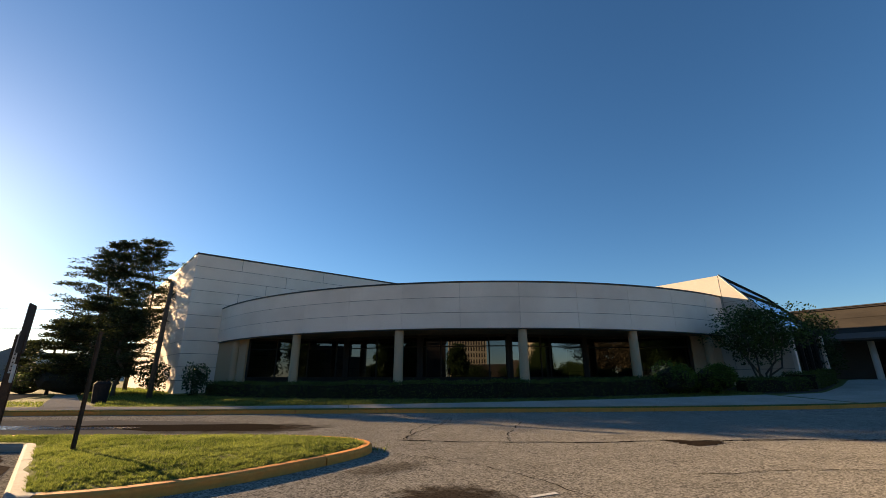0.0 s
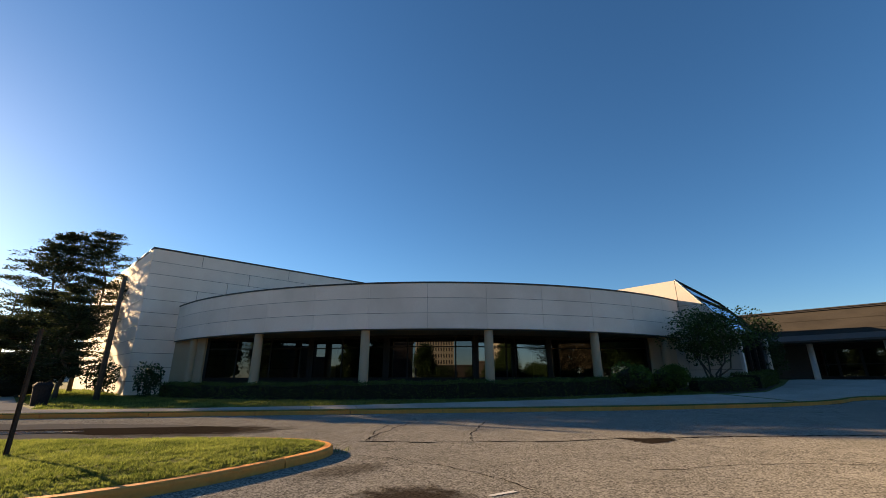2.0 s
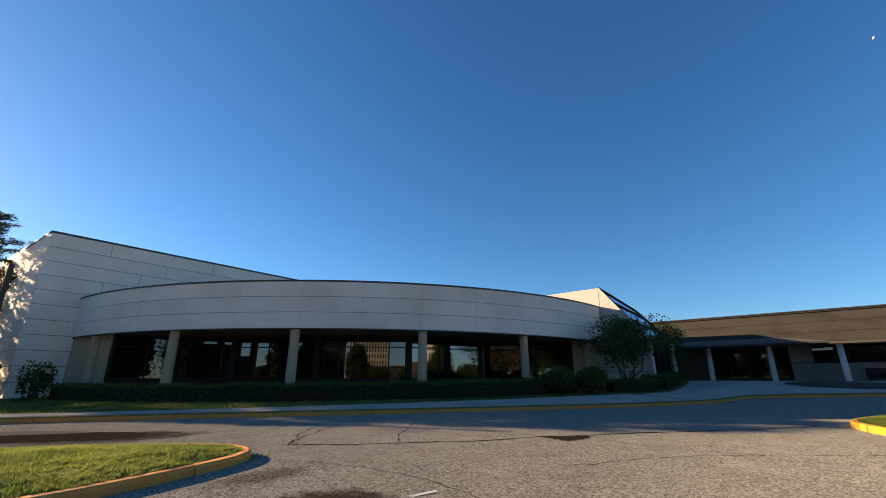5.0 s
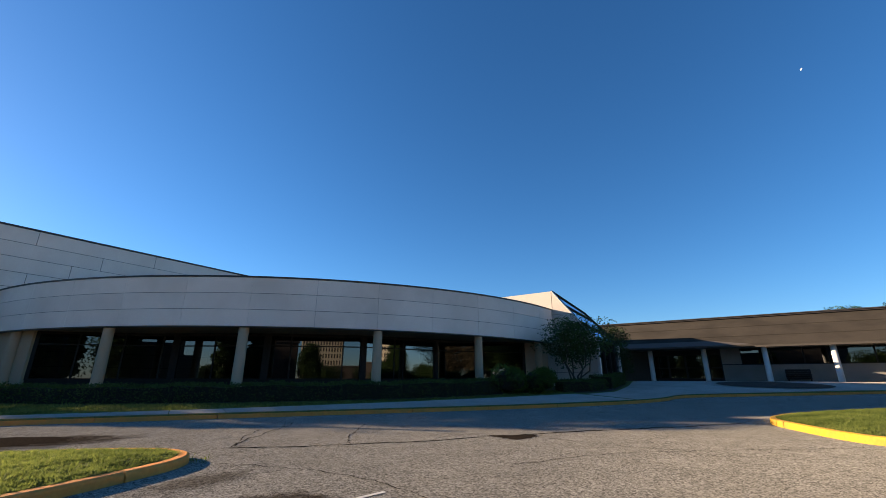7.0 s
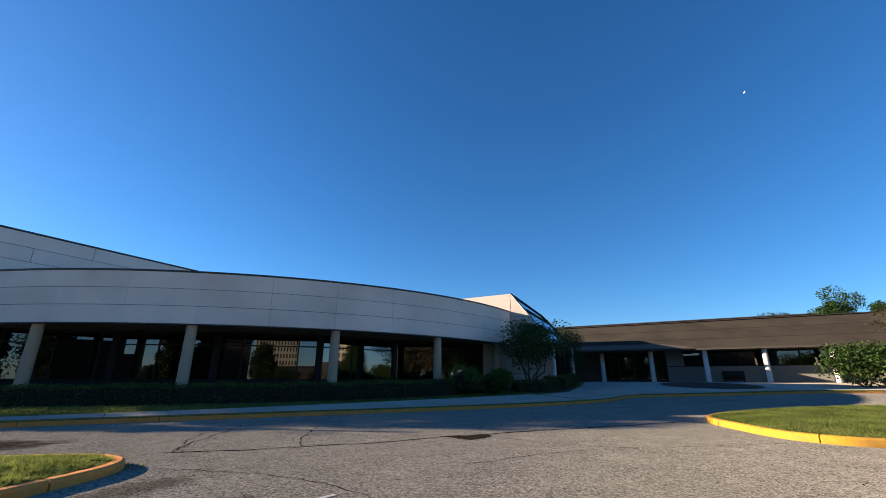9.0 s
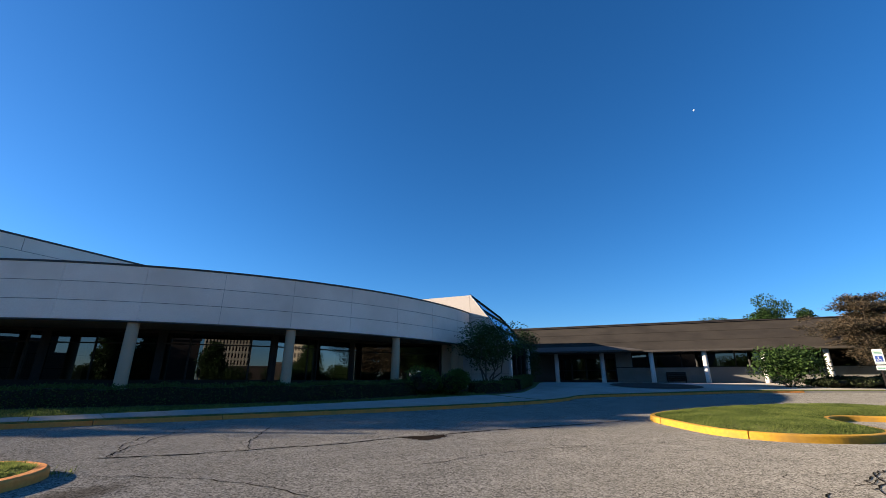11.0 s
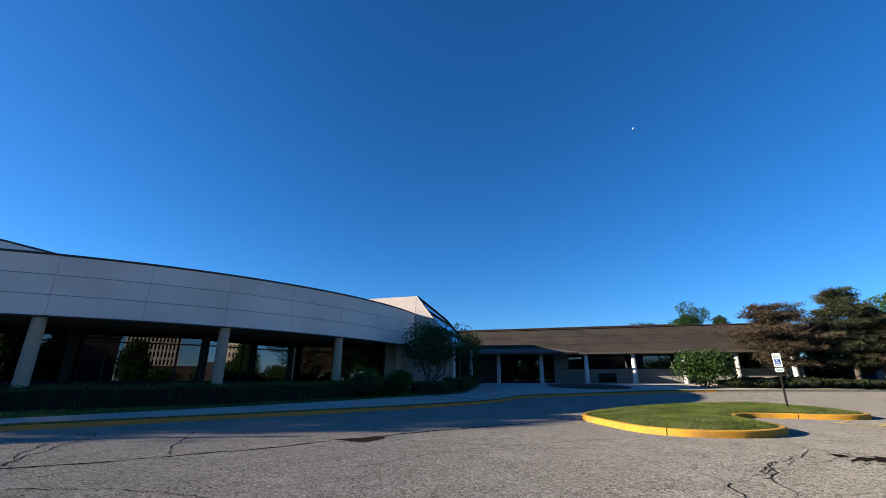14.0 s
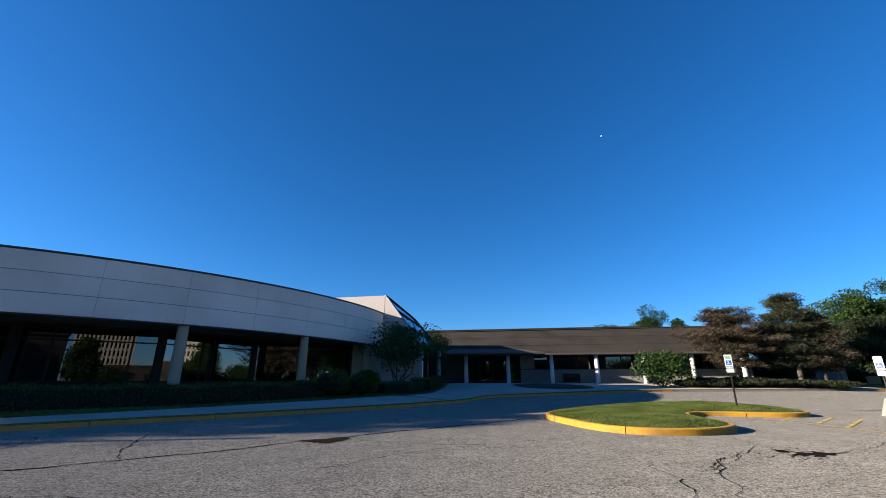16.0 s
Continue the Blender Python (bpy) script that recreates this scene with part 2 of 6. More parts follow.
def quad_panel(name, a, b, z0, z1, depth, material, parent, gap=0.012, label=""):
    """An upright slab between plan points a and b, its outer face on that line, joint-wide edges left free."""
    a, b = Vector((*a, 0)), Vector((*b, 0))
    u = (b - a).normalized()
    n = Vector((-u.y, u.x, 0))
    mid, length = (a + b) / 2 + n * depth / 2, (b - a).length
    m = Matrix.Translation((mid.x, mid.y, (z0 + z1) / 2)) @ Matrix.Rotation(math.atan2(u.y, u.x), 4, "Z")
    return part(name, boxed(m, length - 2 * gap, depth, z1 - z0 - 2 * gap, 0.008), material, parent, label)


def ground_z(x, y):
    """The lot: level in front, rising gently towards the entrance wing."""
    s = min(max((0.8387 * x + 0.5446 * y - 16) / 2, -30), 18)
    return 0.022 * 2 * math.log1p(math.exp(s))


KERB = [(-60, 11.2), (-30, 12.7), (-14, 13.6), (-9, 13.85), (-4.3, 14.25), (0, 14.5), (5.5, 14.75), (10.5, 14.85), (14.2, 14.9), (16.6, 15.5), (18.3, 16.6), (20.2, 16.5), (25.4, 14.8),
        (29.8, 13.9), (32.7, 12.1), (36.2, 8.8), (42.8, 3.2), (57, -8), (78, -23)]


def resample(line, step):
    out = []
    for (x0, y0), (x1, y1) in zip(line, line[1:]):
        n = max(1, round(math.hypot(x1 - x0, y1 - y0) / step))
        out += [(x0 + (x1 - x0) * i / n, y0 + (y1 - y0) * i / n) for i in range(n)]
    return out + [line[-1]]


def smooth_line(line, rounds=2, closed=False):
    for _ in range(rounds):
        new_line = [] if closed else [line[0]]
        pairs = list(zip(line, line[1:] + line[:1])) if closed else list(zip(line, line[1:]))
        for (x0, y0), (x1, y1) in pairs:
            new_line += [(0.75 * x0 + 0.25 * x1, 0.75 * y0 + 0.25 * y1), (0.25 * x0 + 0.75 * x1, 0.25 * y0 + 0.75 * y1)]
        line = new_line if closed else new_line + [line[-1]]
    return line


def to_line(x, y, line):
    best = 1e9
    for (x0, y0), (x1, y1) in zip(line, line[1:]):
        dx, dy = x1 - x0, y1 - y0
        k = min(max(((x - x0) * dx + (y - y0) * dy) / (dx * dx + dy * dy), 0), 1)
        best = min(best, math.hypot(x - x0 - k * dx, y - y0 - k * dy))
    return best


def site_z(x, y):
    """The land behind the kerb, which climbs to the buildings."""
    k = min(max((x + 10) / 18, 0), 1)
    return min(ground_z(x, y) + 0.15 + 0.035 * k * k * (3 - 2 * k) * min(to_line(x, y, KERB), 14), 0.9)


def sheet(name, left, right, n, z, material, parent=None, label="", smooth=True):
    """A strip between two plan lines of equal count, n rows across, laid on z(x, y)."""
    verts, faces = [], []
    for (ax, ay), (bx, by) in zip(left, right):
        for j in range(n + 1):
            x, y = ax + (bx - ax) * j / n, ay + (by - ay) * j / n
            verts.append((x, y, z(x, y)))
    for i in range(len(left) - 1):
        for j in range(n):
            a = i * (n + 1) + j
            faces.append((a, a + n + 1, a + n + 2, a + 1))
    return raw(name, verts, faces, material, parent, label, smooth)


# ---- ground, kerbs, islands ----
def make_ground():
    radii = [0] + [1.5 * i for i in range(1, 41)] + [70, 90, 120, 170, 250, 400, 700, 1200, 2200, 4000]
    sectors = 120
    verts, faces = [(0, 0, 0)], []
    for r in radii[1:]:
        for k in range(sectors):
            a = 2 * math.pi * k / sectors
            x, y = r * math.sin(a), r * math.cos(a)
            verts.append((x, y, ground_z(x, y)))
    for k in range(sectors):
        faces.append((0, 1 + (k + 1) % sectors, 1 + k))
    for i in range(len(radii) - 2):
        for k in range(sectors):
            a, b = 1 + i * sectors + k, 1 + i * sectors + (k + 1) % sectors
            faces.append((a, b, b + sectors, a + sectors))
    return tagged(raw("ground", verts, faces, M_ASPHALT, smooth=True), "weathered grey asphalt lot with cracks and patches", "asphalt", kind="structure")


ground = make_ground()

KERB_FINE = resample(smooth_line(KERB, 2), 0.5)
BACK = resample([(-160, 60), (-120, 150), (0, 170), (120, 130), (190, -10)], 1.0)


def even(line, n):
    lengths = [0.0]
    for (x0, y0), (x1, y1) in zip(line, line[1:]):
        lengths.append(lengths[-1] + math.hypot(x1 - x0, y1 - y0))
    at = np.linspace(0, lengths[-1], n)
    return list(zip(np.interp(at, lengths, [p[0] for p in line]), np.interp(at, lengths, [p[1] for p in line])))


def make_site():
    n, rows = len(KERB_FINE), 34
    far = even(BACK, n)
    verts, faces = [], []
    for (ax, ay), (bx, by) in zip(KERB_FINE, far):
        for j in range(rows + 1):
            k = (j / rows) ** 2.4
            x, y = ax + (bx - ax) * k, ay + (by - ay) * k
            verts.append((x, y, site_z(x, y) - (0.03 if j == 0 else 0.0)))
    for i in range(n - 1):
        for j in range(rows):
            a = i * (rows + 1) + j
            faces.append((a, a + rows + 1, a + rows + 2, a + 1))
    return tagged(raw("lawn", verts, faces, M_LAWN, smooth=True), "mown green lawn in front of the buildings", "lawn", kind="structure")


make_site()


def kerb_run(name, line, top, width, materials, piece, owner_label, z=ground_z, inward=1, skip=()):
    """Kerb stones of that length along a line, rounded at the exposed edge. inward: 1 if the land lies to the left of the line's way."""
    owner = base(name, *line[0], z(*line[0]), owner_label, "kerb", kind="structure")
    pts = resample(line, 0.125)
    per = max(2, round(piece / 0.125))
    profile = [(0.0, -0.1), (0.006, top - 0.035), (0.02, top - 0.01), (0.045, top), (width, top), (width, -0.1)]
    for s, i in enumerate(range(0, len(pts) - 1, per)):
        run = pts[i : i + per + 1]
        if len(run) < 2:
            continue
        verts, faces = [], []
        for k, (x, y) in enumerate(run):
            g = i + k
            x0, y0 = pts[max(g - 1, 0)]
            x1, y1 = pts[min(g + 1, len(pts) - 1)]
            dx, dy = x1 - x0, y1 - y0
            length = math.hypot(dx, dy) or 1
            nx, ny = -dy / length * inward, dx / length * inward
            trim = 0.012 if k == 0 else (-0.012 if k == len(run) - 1 else 0)
            cx, cy = x + dx / length * trim, y + dy / length * trim
            for off, h in profile:
                verts.append((cx + nx * off, cy + ny * off, z(x, y) + h))
        m = len(profile)
        for k in range(len(run) - 1):
            for j in range(m - 1):
                a = k * m + j
                q = (a, a + 1, a + m + 1, a + m)
                faces.append(q if inward < 0 else q[::-1])
        faces += [tuple(range(m)), tuple(range((len(run) - 1) * m, len(run) * m))[::-1]]
        material = materials(run[len(run) // 2]) if callable(materials) else materials
        raw("kerb_stone", verts, faces, material, owner)
    return owner


near_kerb = [p for p in smooth_line(KERB, 2) if -40 < p[0] < 52]
kerb_run("kerb_main", near_kerb, 0.15, 0.17, lambda p: M_KERB_OLD if p[0] > 20 and 0.025 < p[1] / p[0] < 0.344 else M_YELLOW_SHADE, 3.0, "long yellow-painted concrete kerb along the building's walk")

WALK_BACK = [(-60, 12.6), (-30, 14.0), (-14, 14.95), (-9, 15.2), (-5, 15.6), (-1.9, 16.0), (1.85, 16.6), (6.7, 17.4), (10.7, 18.0), (13.6, 18.3)]


def make_walk():
    owner = base("pavement", -4, 15, 0.15, "pale concrete pavement behind the yellow kerb", "pavement", kind="structure")
    front = [p for p in even(smooth_line([q for q in KERB if q[0] < 14.5], 2), 400)]
    back = even(smooth_line(WALK_BACK, 2), 400)
    step = 8
    for i in range(130, 399, step):
        a = front[i : i + step + 1]
        b = back[i : i + step + 1]
        if len(a) < 2:
            continue
        verts, faces = [], []
        for k, ((ax, ay), (bx, by)) in enumerate(zip(a, b)):
            t = 0.012 if k == 0 else (-0.012 if k == len(a) - 1 else 0)
            d = Vector((bx - ax, by - ay)).normalized()
            ax, ay = ax + d.x * 0.175 + t, ay + d.y * 0.175
            for j in range(3):
                x, y = ax + (bx + t - ax) * j / 2, ay + (by - ay) * j / 2
                verts.append((x, y, site_z(x, y) + 0.012))
        for k in range(len(a) - 1):
            for j in range(2):
                q = k * 3 + j
                faces.append((q, q + 3, q + 4, q + 1))
        n = len(a)
        rim = [k * 3 for k in range(n)] + [n * 3 - 2, n * 3 - 1] + [k * 3 + 2 for k in range(n - 2, -1, -1)] + [1]
        low = len(verts)
        verts += [(verts[q][0], verts[q][1], verts[q][2] - 0.08) for q in rim]
        faces += [(rim[k], low + k, low + (k + 1) % len(rim), rim[(k + 1) % len(rim)]) for k in range(len(rim))]
        raw("slab", verts, faces, M_CONCRETE, owner)


make_walk()

# The entrance apron: concrete from the kerb up to the wing's columns.
E0, EU, EN = Vector((29.02, 28.45)), Vector((0.6018, -0.7986)), Vector((0.7986, 0.6018))
E_STEP = 3.945
WING_Z = 0.93


def wing(k, off=0.0):
    """Plan point of the wing: k column steps along, off metres behind the columns."""
    p = E0 + EU * (E_STEP * k) + EN * off
    return p.x, p.y


def apron_z(x, y):
    return min(site_z(x, y), WING_Z) + 0.014


def make_apron():
    owner = base("apron", 24, 18, 0.6, "broad pale concrete apron at the entrance", "pavement", kind="structure")
    verts, faces = [], []
    front = even([p for p in smooth_line(KERB, 2) if 14.4 < p[0] < 47], 61)
    back = even([(14.0, 18.0), (16.5, 18.9), (20.5, 22.2), (24.5, 26.0), wing(-0.35, 1.7), wing(1, 1.7), wing(3, 1.7), wing(4.6, 1.0), wing(5.2, -1.2), wing(7.4, -1.6)], 61)
    cols = 5
    for i in range(0, 60, 3):
        for j in range(cols):
            verts, faces = [], []
            for a in range(4):
                (fx, fy), (bx, by) = front[i + a], back[i + a]
                for b in range(3):
                    k = (j + b / 2) / cols
                    k = 0.03 + 0.97 * k
                    x, y = fx + (bx - fx) * k, fy + (by - fy) * k
                    verts.append((x, y, apron_z(x, y)))
            c = sum((Vector(v) for v in verts), Vector()) / len(verts)
            verts = [tuple(c + (Vector(v) - c) * 0.994) for v in verts]
            for a in range(3):
                for b in range(2):
                    q = a * 3 + b
                    faces.append((q, q + 3, q + 4, q + 1))
            rim = [0, 3, 6, 9, 10, 11, 8, 5, 2, 1]
            low = len(verts)
            verts += [(verts[q][0], verts[q][1], verts[q][2] - 0.05) for q in rim]
            faces += [(rim[k], low + k, low + (k + 1) % 10, rim[(k + 1) % 10]) for k in range(10)]
            raw("slab", verts, faces, M_CONCRETE, owner)


make_apron()


def patch_sheet(name, outline, z, material, label, category, kind="structure", lift=0.02, rows=6):
    """A rounded patch inside a plan outline, laid on z."""
    cx, cy = sum(p[0] for p in outline) / len(outline), sum(p[1] for p in outline) / len(outline)
    verts, faces = [(cx, cy, z(cx, cy) + lift)], []
    n = len(outline)
    for r in range(1, rows + 1):
        for x, y in outline:
            px, py = cx + (x - cx) * r / rows, cy + (y - cy) * r / rows
            verts.append((px, py, z(px, py) + lift - (0.018 if r == rows else 0)))
    for k in range(n):
        faces.append((0, 1 + k, 1 + (k + 1) % n))
    for r in range(rows - 1):
        for k in range(n):
            a, b = 1 + r * n + k, 1 + r * n + (k + 1) % n
            faces.append((a, a + n, b + n, b))
    ob = raw(name, verts, faces, material, smooth=True)
    me = ob.data
    bm = bmesh.new()
    bm.from_mesh(me)
    bmesh.ops.recalc_face_normals(bm, faces=bm.faces)
    if sum(f.normal.z for f in bm.faces) < 0:
        bmesh.ops.reverse_faces(bm, faces=bm.faces)
    bm.to_mesh(me)
    bm.free()
    return tagged(ob, label, category, kind=kind)


def inside(x, y, poly):
    hit = False
    for (x0, y0), (x1, y1) in zip(poly, poly[1:] + poly[:1]):
        if (y0 > y) != (y1 > y) and x < (x1 - x0) * (y - y0) / (y1 - y0) + x0:
            hit = not hit
    return hit


ISLAND_L = [(-3.95, 4.17), (-3.55, 4.25), (-3.15, 4.41), (-2.8, 4.68), (-2.39, 5.05), (-1.97, 5.57), (-1.46, 6.3), (-1.2, 6.76), (-1.12, 7.15), (-1.2, 7.55), (-1.5, 7.92), (-2.1, 8.2), (-3.0, 8.36),
            (-5.05, 8.36), (-8, 8.36), (-14, 8.4), (-14, 7.3), (-8, 7.24), (-6.9, 7.23), (-6.8, 7.23), (-6.76, 7.22), (-6.7, 7.16), (-6.6, 7.05), (-5.04, 5.34), (-4.3, 4.53), (-4.15, 4.36)]
ISLAND_R = [(11.75, 7.95), (10.85, 6.56), (10.15, 5.39), (10.05, 4.58), (10.4, 3.8), (11.3, 3.1), (12.4, 2.95), (13.1, 3.25), (13.9, 4.0), (15.2, 5.0), (16.3, 5.1), (17.0, 4.2), (17.7, 2.9), (18.6, 2.4),
            (19.4, 2.7), (20.3, 3.6), (21.3, 5.1), (21.3, 6.6), (20.4, 7.5), (18.2, 8.4), (15.3, 8.8), (13.0, 8.6)]


def island(outline, height, label, white=None, mound=0.07):
    z = lambda x, y: ground_z(x, y)
    loop = smooth_line(outline, 2, closed=True)
    fine = smooth_line(outline, 5, closed=True)
    fine = even(fine + fine[:1], int(sum(math.dist(a, b) for a, b in zip(fine, fine[1:])) / 0.124))
    kerb_run("kerb_island", fine, height, 0.15, white or M_YELLOW, 3.0, label + " kerb", inward=1)
    inner = []
    cx, cy = sum(p[0] for p in loop) / len(loop), sum(p[1] for p in loop) / len(loop)
    n = len(loop)
    for i, (x, y) in enumerate(loop):
        x0, y0 = loop[i - 1]
        x1, y1 = loop[(i + 1) % n]
        d = math.hypot(x1 - x0, y1 - y0)
        inner.append((x - (y1 - y0) / d * 0.14, y + (x1 - x0) / d * 0.14))
    return loop, inner


loop_l, inner_l = island(ISLAND_L, 0.115, "left grass island", lambda p: M_KERB_OLD if p[0] < -3.9 and p[1] < 7.6 and p[0] + p[1] < 2.2 else M_YELLOW_SHADE)
loop_r, inner_r = island(ISLAND_R, 0.15, "right grass island")


def turf(name, inner, height, mound, label):
    """The island's turf: filled outline, mounded a little in the middle."""
    bm = bmesh.new()
    vs = [bm.verts.new((x, y, 0)) for x, y in inner]
    f = bm.faces.new(vs)
    bmesh.ops.triangulate(bm, faces=[f])
    bmesh.ops.subdivide_edges(bm, edges=bm.edges[:], cuts=3, use_grid_fill=True)
    closed = inner + inner[:1]
    for v in bm.verts:
        d = to_line(v.co.x, v.co.y, closed)
        v.co.z = ground_z(v.co.x, v.co.y) + height - 0.012 + mound * min(d / 0.9, 1) ** 0.7
    bmesh.ops.delete(bm, geom=[q for q in bm.faces if not inside(q.calc_center_median().x, q.calc_center_median().y, inner)], context="FACES")
    bmesh.ops.recalc_face_normals(bm, faces=bm.faces)
    if sum(q.normal.z for q in bm.faces) < 0:
        bmesh.ops.reverse_faces(bm, faces=bm.faces)
    return tagged(part(name, bm, M_LAWN, smooth=True), label, "grass", kind="structure")


def turf_heights(p, inner, height, mound):
    """turf_z for an array of plan points."""
    best = np.full(len(p), 1e9)
    for a, b in zip(inner, inner[1:] + inner[:1]):
        a, d = np.array(a), np.array(b) - np.array(a)
        k = np.clip(((p - a) @ d) / (d @ d + 1e-12), 0, 1)[:, None]
        best = np.minimum(best, np.linalg.norm(p - a - k * d, axis=1))
    slope = np.clip((0.8387 * p[:, 0] + 0.5446 * p[:, 1] - 16) / 2, -30, 18)
    return 0.044 * np.log1p(np.exp(slope)) + height - 0.012 + mound * np.minimum(best / 0.9, 1) ** 0.7


def turf_z(x, y, inner, height, mound):
    d = to_line(x, y, inner + inner[:1])
    return ground_z(x, y) + height - 0.012 + mound * min(d / 0.9, 1) ** 0.7


turf("island_turf", inner_l, 0.115, 0.08, "sunlit mown grass of the parking island")
turf("island_turf", inner_r, 0.15, 0.10, "mown grass of the yellow-kerbed island")


# ---- the main building: tall hall, curved front, glazed atrium ----
CX, CY, CR = 2.88, 43.21, 23.52
EAVE, TOP = 3.35, 5.57
FLOOR_Z = 0.42


def arc(theta, r=CR):
    a = radians(theta)
    return CX + r * math.sin(a), CY - r * math.cos(a)


def arc_slab(t0, t1, r0, r1, z0, z1, n):
    """A curved block between two angles, radii and heights."""
    verts, faces = [], []
    for i in range(n + 1):
        th = t0 + (t1 - t0) * i / n
        for r, z in ((r1, z0), (r1, z1), (r0, z1), (r0, z0)):
            verts.append((*arc(th, r), z))
    for i in range(n):
        for j in range(4):
            a, b = i * 4 + j, i * 4 + (j + 1) % 4
            faces.append((a, a + 4, b + 4, b))
    faces += [(0, 1, 2, 3), (n * 4 + 3, n * 4 + 2, n * 4 + 1, n * 4)]
    return verts, faces


main = base("main_building", 0, 22, FLOOR_Z, "low beige precast building with a long curved fascia over dark glass", "building")
COLS = [-43.2, -27.9, -12.6, 2.3, 16.7, 30.6]
EDGES = [-50.3] + [2.0 + 7.05 * k for k in range(-7, 5)] + [34.9]
ROWS = [EAVE, EAVE + 0.75, EAVE + 1.49, TOP]
backing = raw("fascia_backing", *arc_slab(EDGES[0], EDGES[-1], CR - 0.3, CR - 0.03, EAVE + 0.02, TOP - 0.02, 60), M_JOINT, main)
for t0, t1 in zip(EDGES, EDGES[1:]):
    for z0, z1 in zip(ROWS, ROWS[1:]):
        raw("fascia_panel", *arc_slab(t0 + 0.013, t1 - 0.013, CR - 0.14, CR, z0 + 0.010, z1 - 0.010, 4), M_PANEL, main)
raw("coping", *arc_slab(EDGES[0], EDGES[-1], CR - 0.35, CR + 0.035, TOP, TOP + 0.07, 60), M_COPING, main)
raw("soffit", *arc_slab(EDGES[0], EDGES[-1], CR - 3.7, CR - 0.14, EAVE + 0.03, EAVE + 0.09, 60), M_SOFFIT, main)
raw("drip_edge", *arc_slab(EDGES[0], EDGES[-1], CR - 0.2, CR - 0.02, EAVE - 0.045, EAVE + 0.005, 60), M_COPING, main)


def roof_fan():
    verts = [(CX, CY, TOP - 0.35)] + [(*arc(EDGES[0] + (EDGES[-1] - EDGES[0]) * i / 40, CR - 0.2), TOP - 0.35) for i in range(41)]
    return verts, [(0, i + 2, i + 1) for i in range(40)]


raw("roof", *roof_fan(), M_COPING, main)

# Columns under the fascia.
for th in COLS:
    x, y = arc(th, CR - 0.34)
    v, f = tube([(x, y, 0.15), (x, y, 0.5), (x, y, EAVE - 0.04), (x, y, EAVE + 0.04)], [0.235, 0.235, 0.215, 0.215], 20)
    raw("column", v, f, M_COLUMN, main, smooth=True)

# Glazing set back behind the columns, flat in each bay.
GR = CR - 3.5
HEAD, SILL, TRANSOM = EAVE - 0.02, 1.05, 2.72


def upright(p, q, z0, z1, depth, inset=0.0):
    """A bmesh box standing on the line p-q."""
    a, b = Vector((*p, 0)), Vector((*q, 0))
    u = (b - a).normalized()
    n = Vector((-u.y, u.x, 0))
    mid = (a + b) / 2 + n * (inset + depth / 2)
    return Matrix.Translation((mid.x, mid.y, (z0 + z1) / 2)) @ Matrix.Rotation(math.atan2(u.y, u.x), 4, "Z"), (b - a).length, depth, z1 - z0


def lerp(p, q, k):
    return p[0] + (q[0] - p[0]) * k, p[1] + (q[1] - p[1]) * k


def bay(p, q, cuts, owner):
    window = new("window")
    adopt(window, owner)
    length = math.hypot(q[0] - p[0], q[1] - p[1])
    m, *s = upright(p, q, 0.2, SILL, 0.12)
    part("spandrel", boxed(m, *s), M_DARK, window)
    for z, h in ((SILL, 0.07), (TRANSOM, 0.06), (HEAD - 0.08, 0.12)):
        m, *s = upright(p, q, z, z + h, 0.1, -0.03)
        part("rail", boxed(m, *s, 0.006), M_DARK, window)
    for c in cuts:
        w = 0.36 if c in (0, 1) else 0.075
        a, b = lerp(p, q, c - w / 2 / length), lerp(p, q, c + w / 2 / length)
        m, *s = upright(a, b, SILL, HEAD, 0.12, -0.035)
        part("mullion", boxed(m, *s, 0.006), M_DARK, window)
    for c0, c1 in zip(cuts, cuts[1:]):
        for z0, z1 in ((SILL + 0.06, TRANSOM), (TRANSOM + 0.06, HEAD - 0.07)):
            a, b = lerp(p, q, c0), lerp(p, q, c1)
            me = raw("pane", [(*a, z0), (*b, z0), (*b, z1), (*a, z1)], [(0, 1, 2, 3)], M_GLASS, window)
            me.visible_shadow = False
    return window


GLASS_LINE = [(-12.1, 26.1), (-5.84, 25.5), (-1.3, 23.7), (3.6, 23.0), (8.25, 24.6), (14.3, 24.3)]
BAY_CUTS = [(0, 0.3, 0.62, 0.9, 1), (0, 0.43, 0.76, 1), (0, 0.24, 0.78, 1), (0, 0.4, 0.52, 1), (0, 0.45, 1)]
for p, q, cuts in zip(GLASS_LINE, GLASS_LINE[1:], BAY_CUTS):
    bay(p, q, cuts, main)

# The room behind the glass, its dimness put into dark surface colours.
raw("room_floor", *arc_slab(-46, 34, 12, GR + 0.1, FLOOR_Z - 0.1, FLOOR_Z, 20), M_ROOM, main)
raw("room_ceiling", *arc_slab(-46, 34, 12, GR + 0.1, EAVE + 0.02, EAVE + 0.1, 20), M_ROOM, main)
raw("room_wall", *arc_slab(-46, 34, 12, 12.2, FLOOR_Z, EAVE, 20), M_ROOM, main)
for a, b in (((-12.85, 26.35), (-12.15, 25.95)), ((14.3, 24.2), (15.3, 24.28))):
    m, *s = upright(a, b, 0.2, EAVE + 0.03, 0.3)
    part("pier", boxed(m, *s, 0.01), M_COLUMN, main)
for a, b in (((15.3, 24.35), (16.05, 24.3)), ((-15.3, 28.4), (-12.8, 26.5))):
    m, *s = upright(a, b, 0.2, EAVE + 0.03, 0.25)
    part("end_wall", boxed(m, *s, 0.01), M_COLUMN, main)

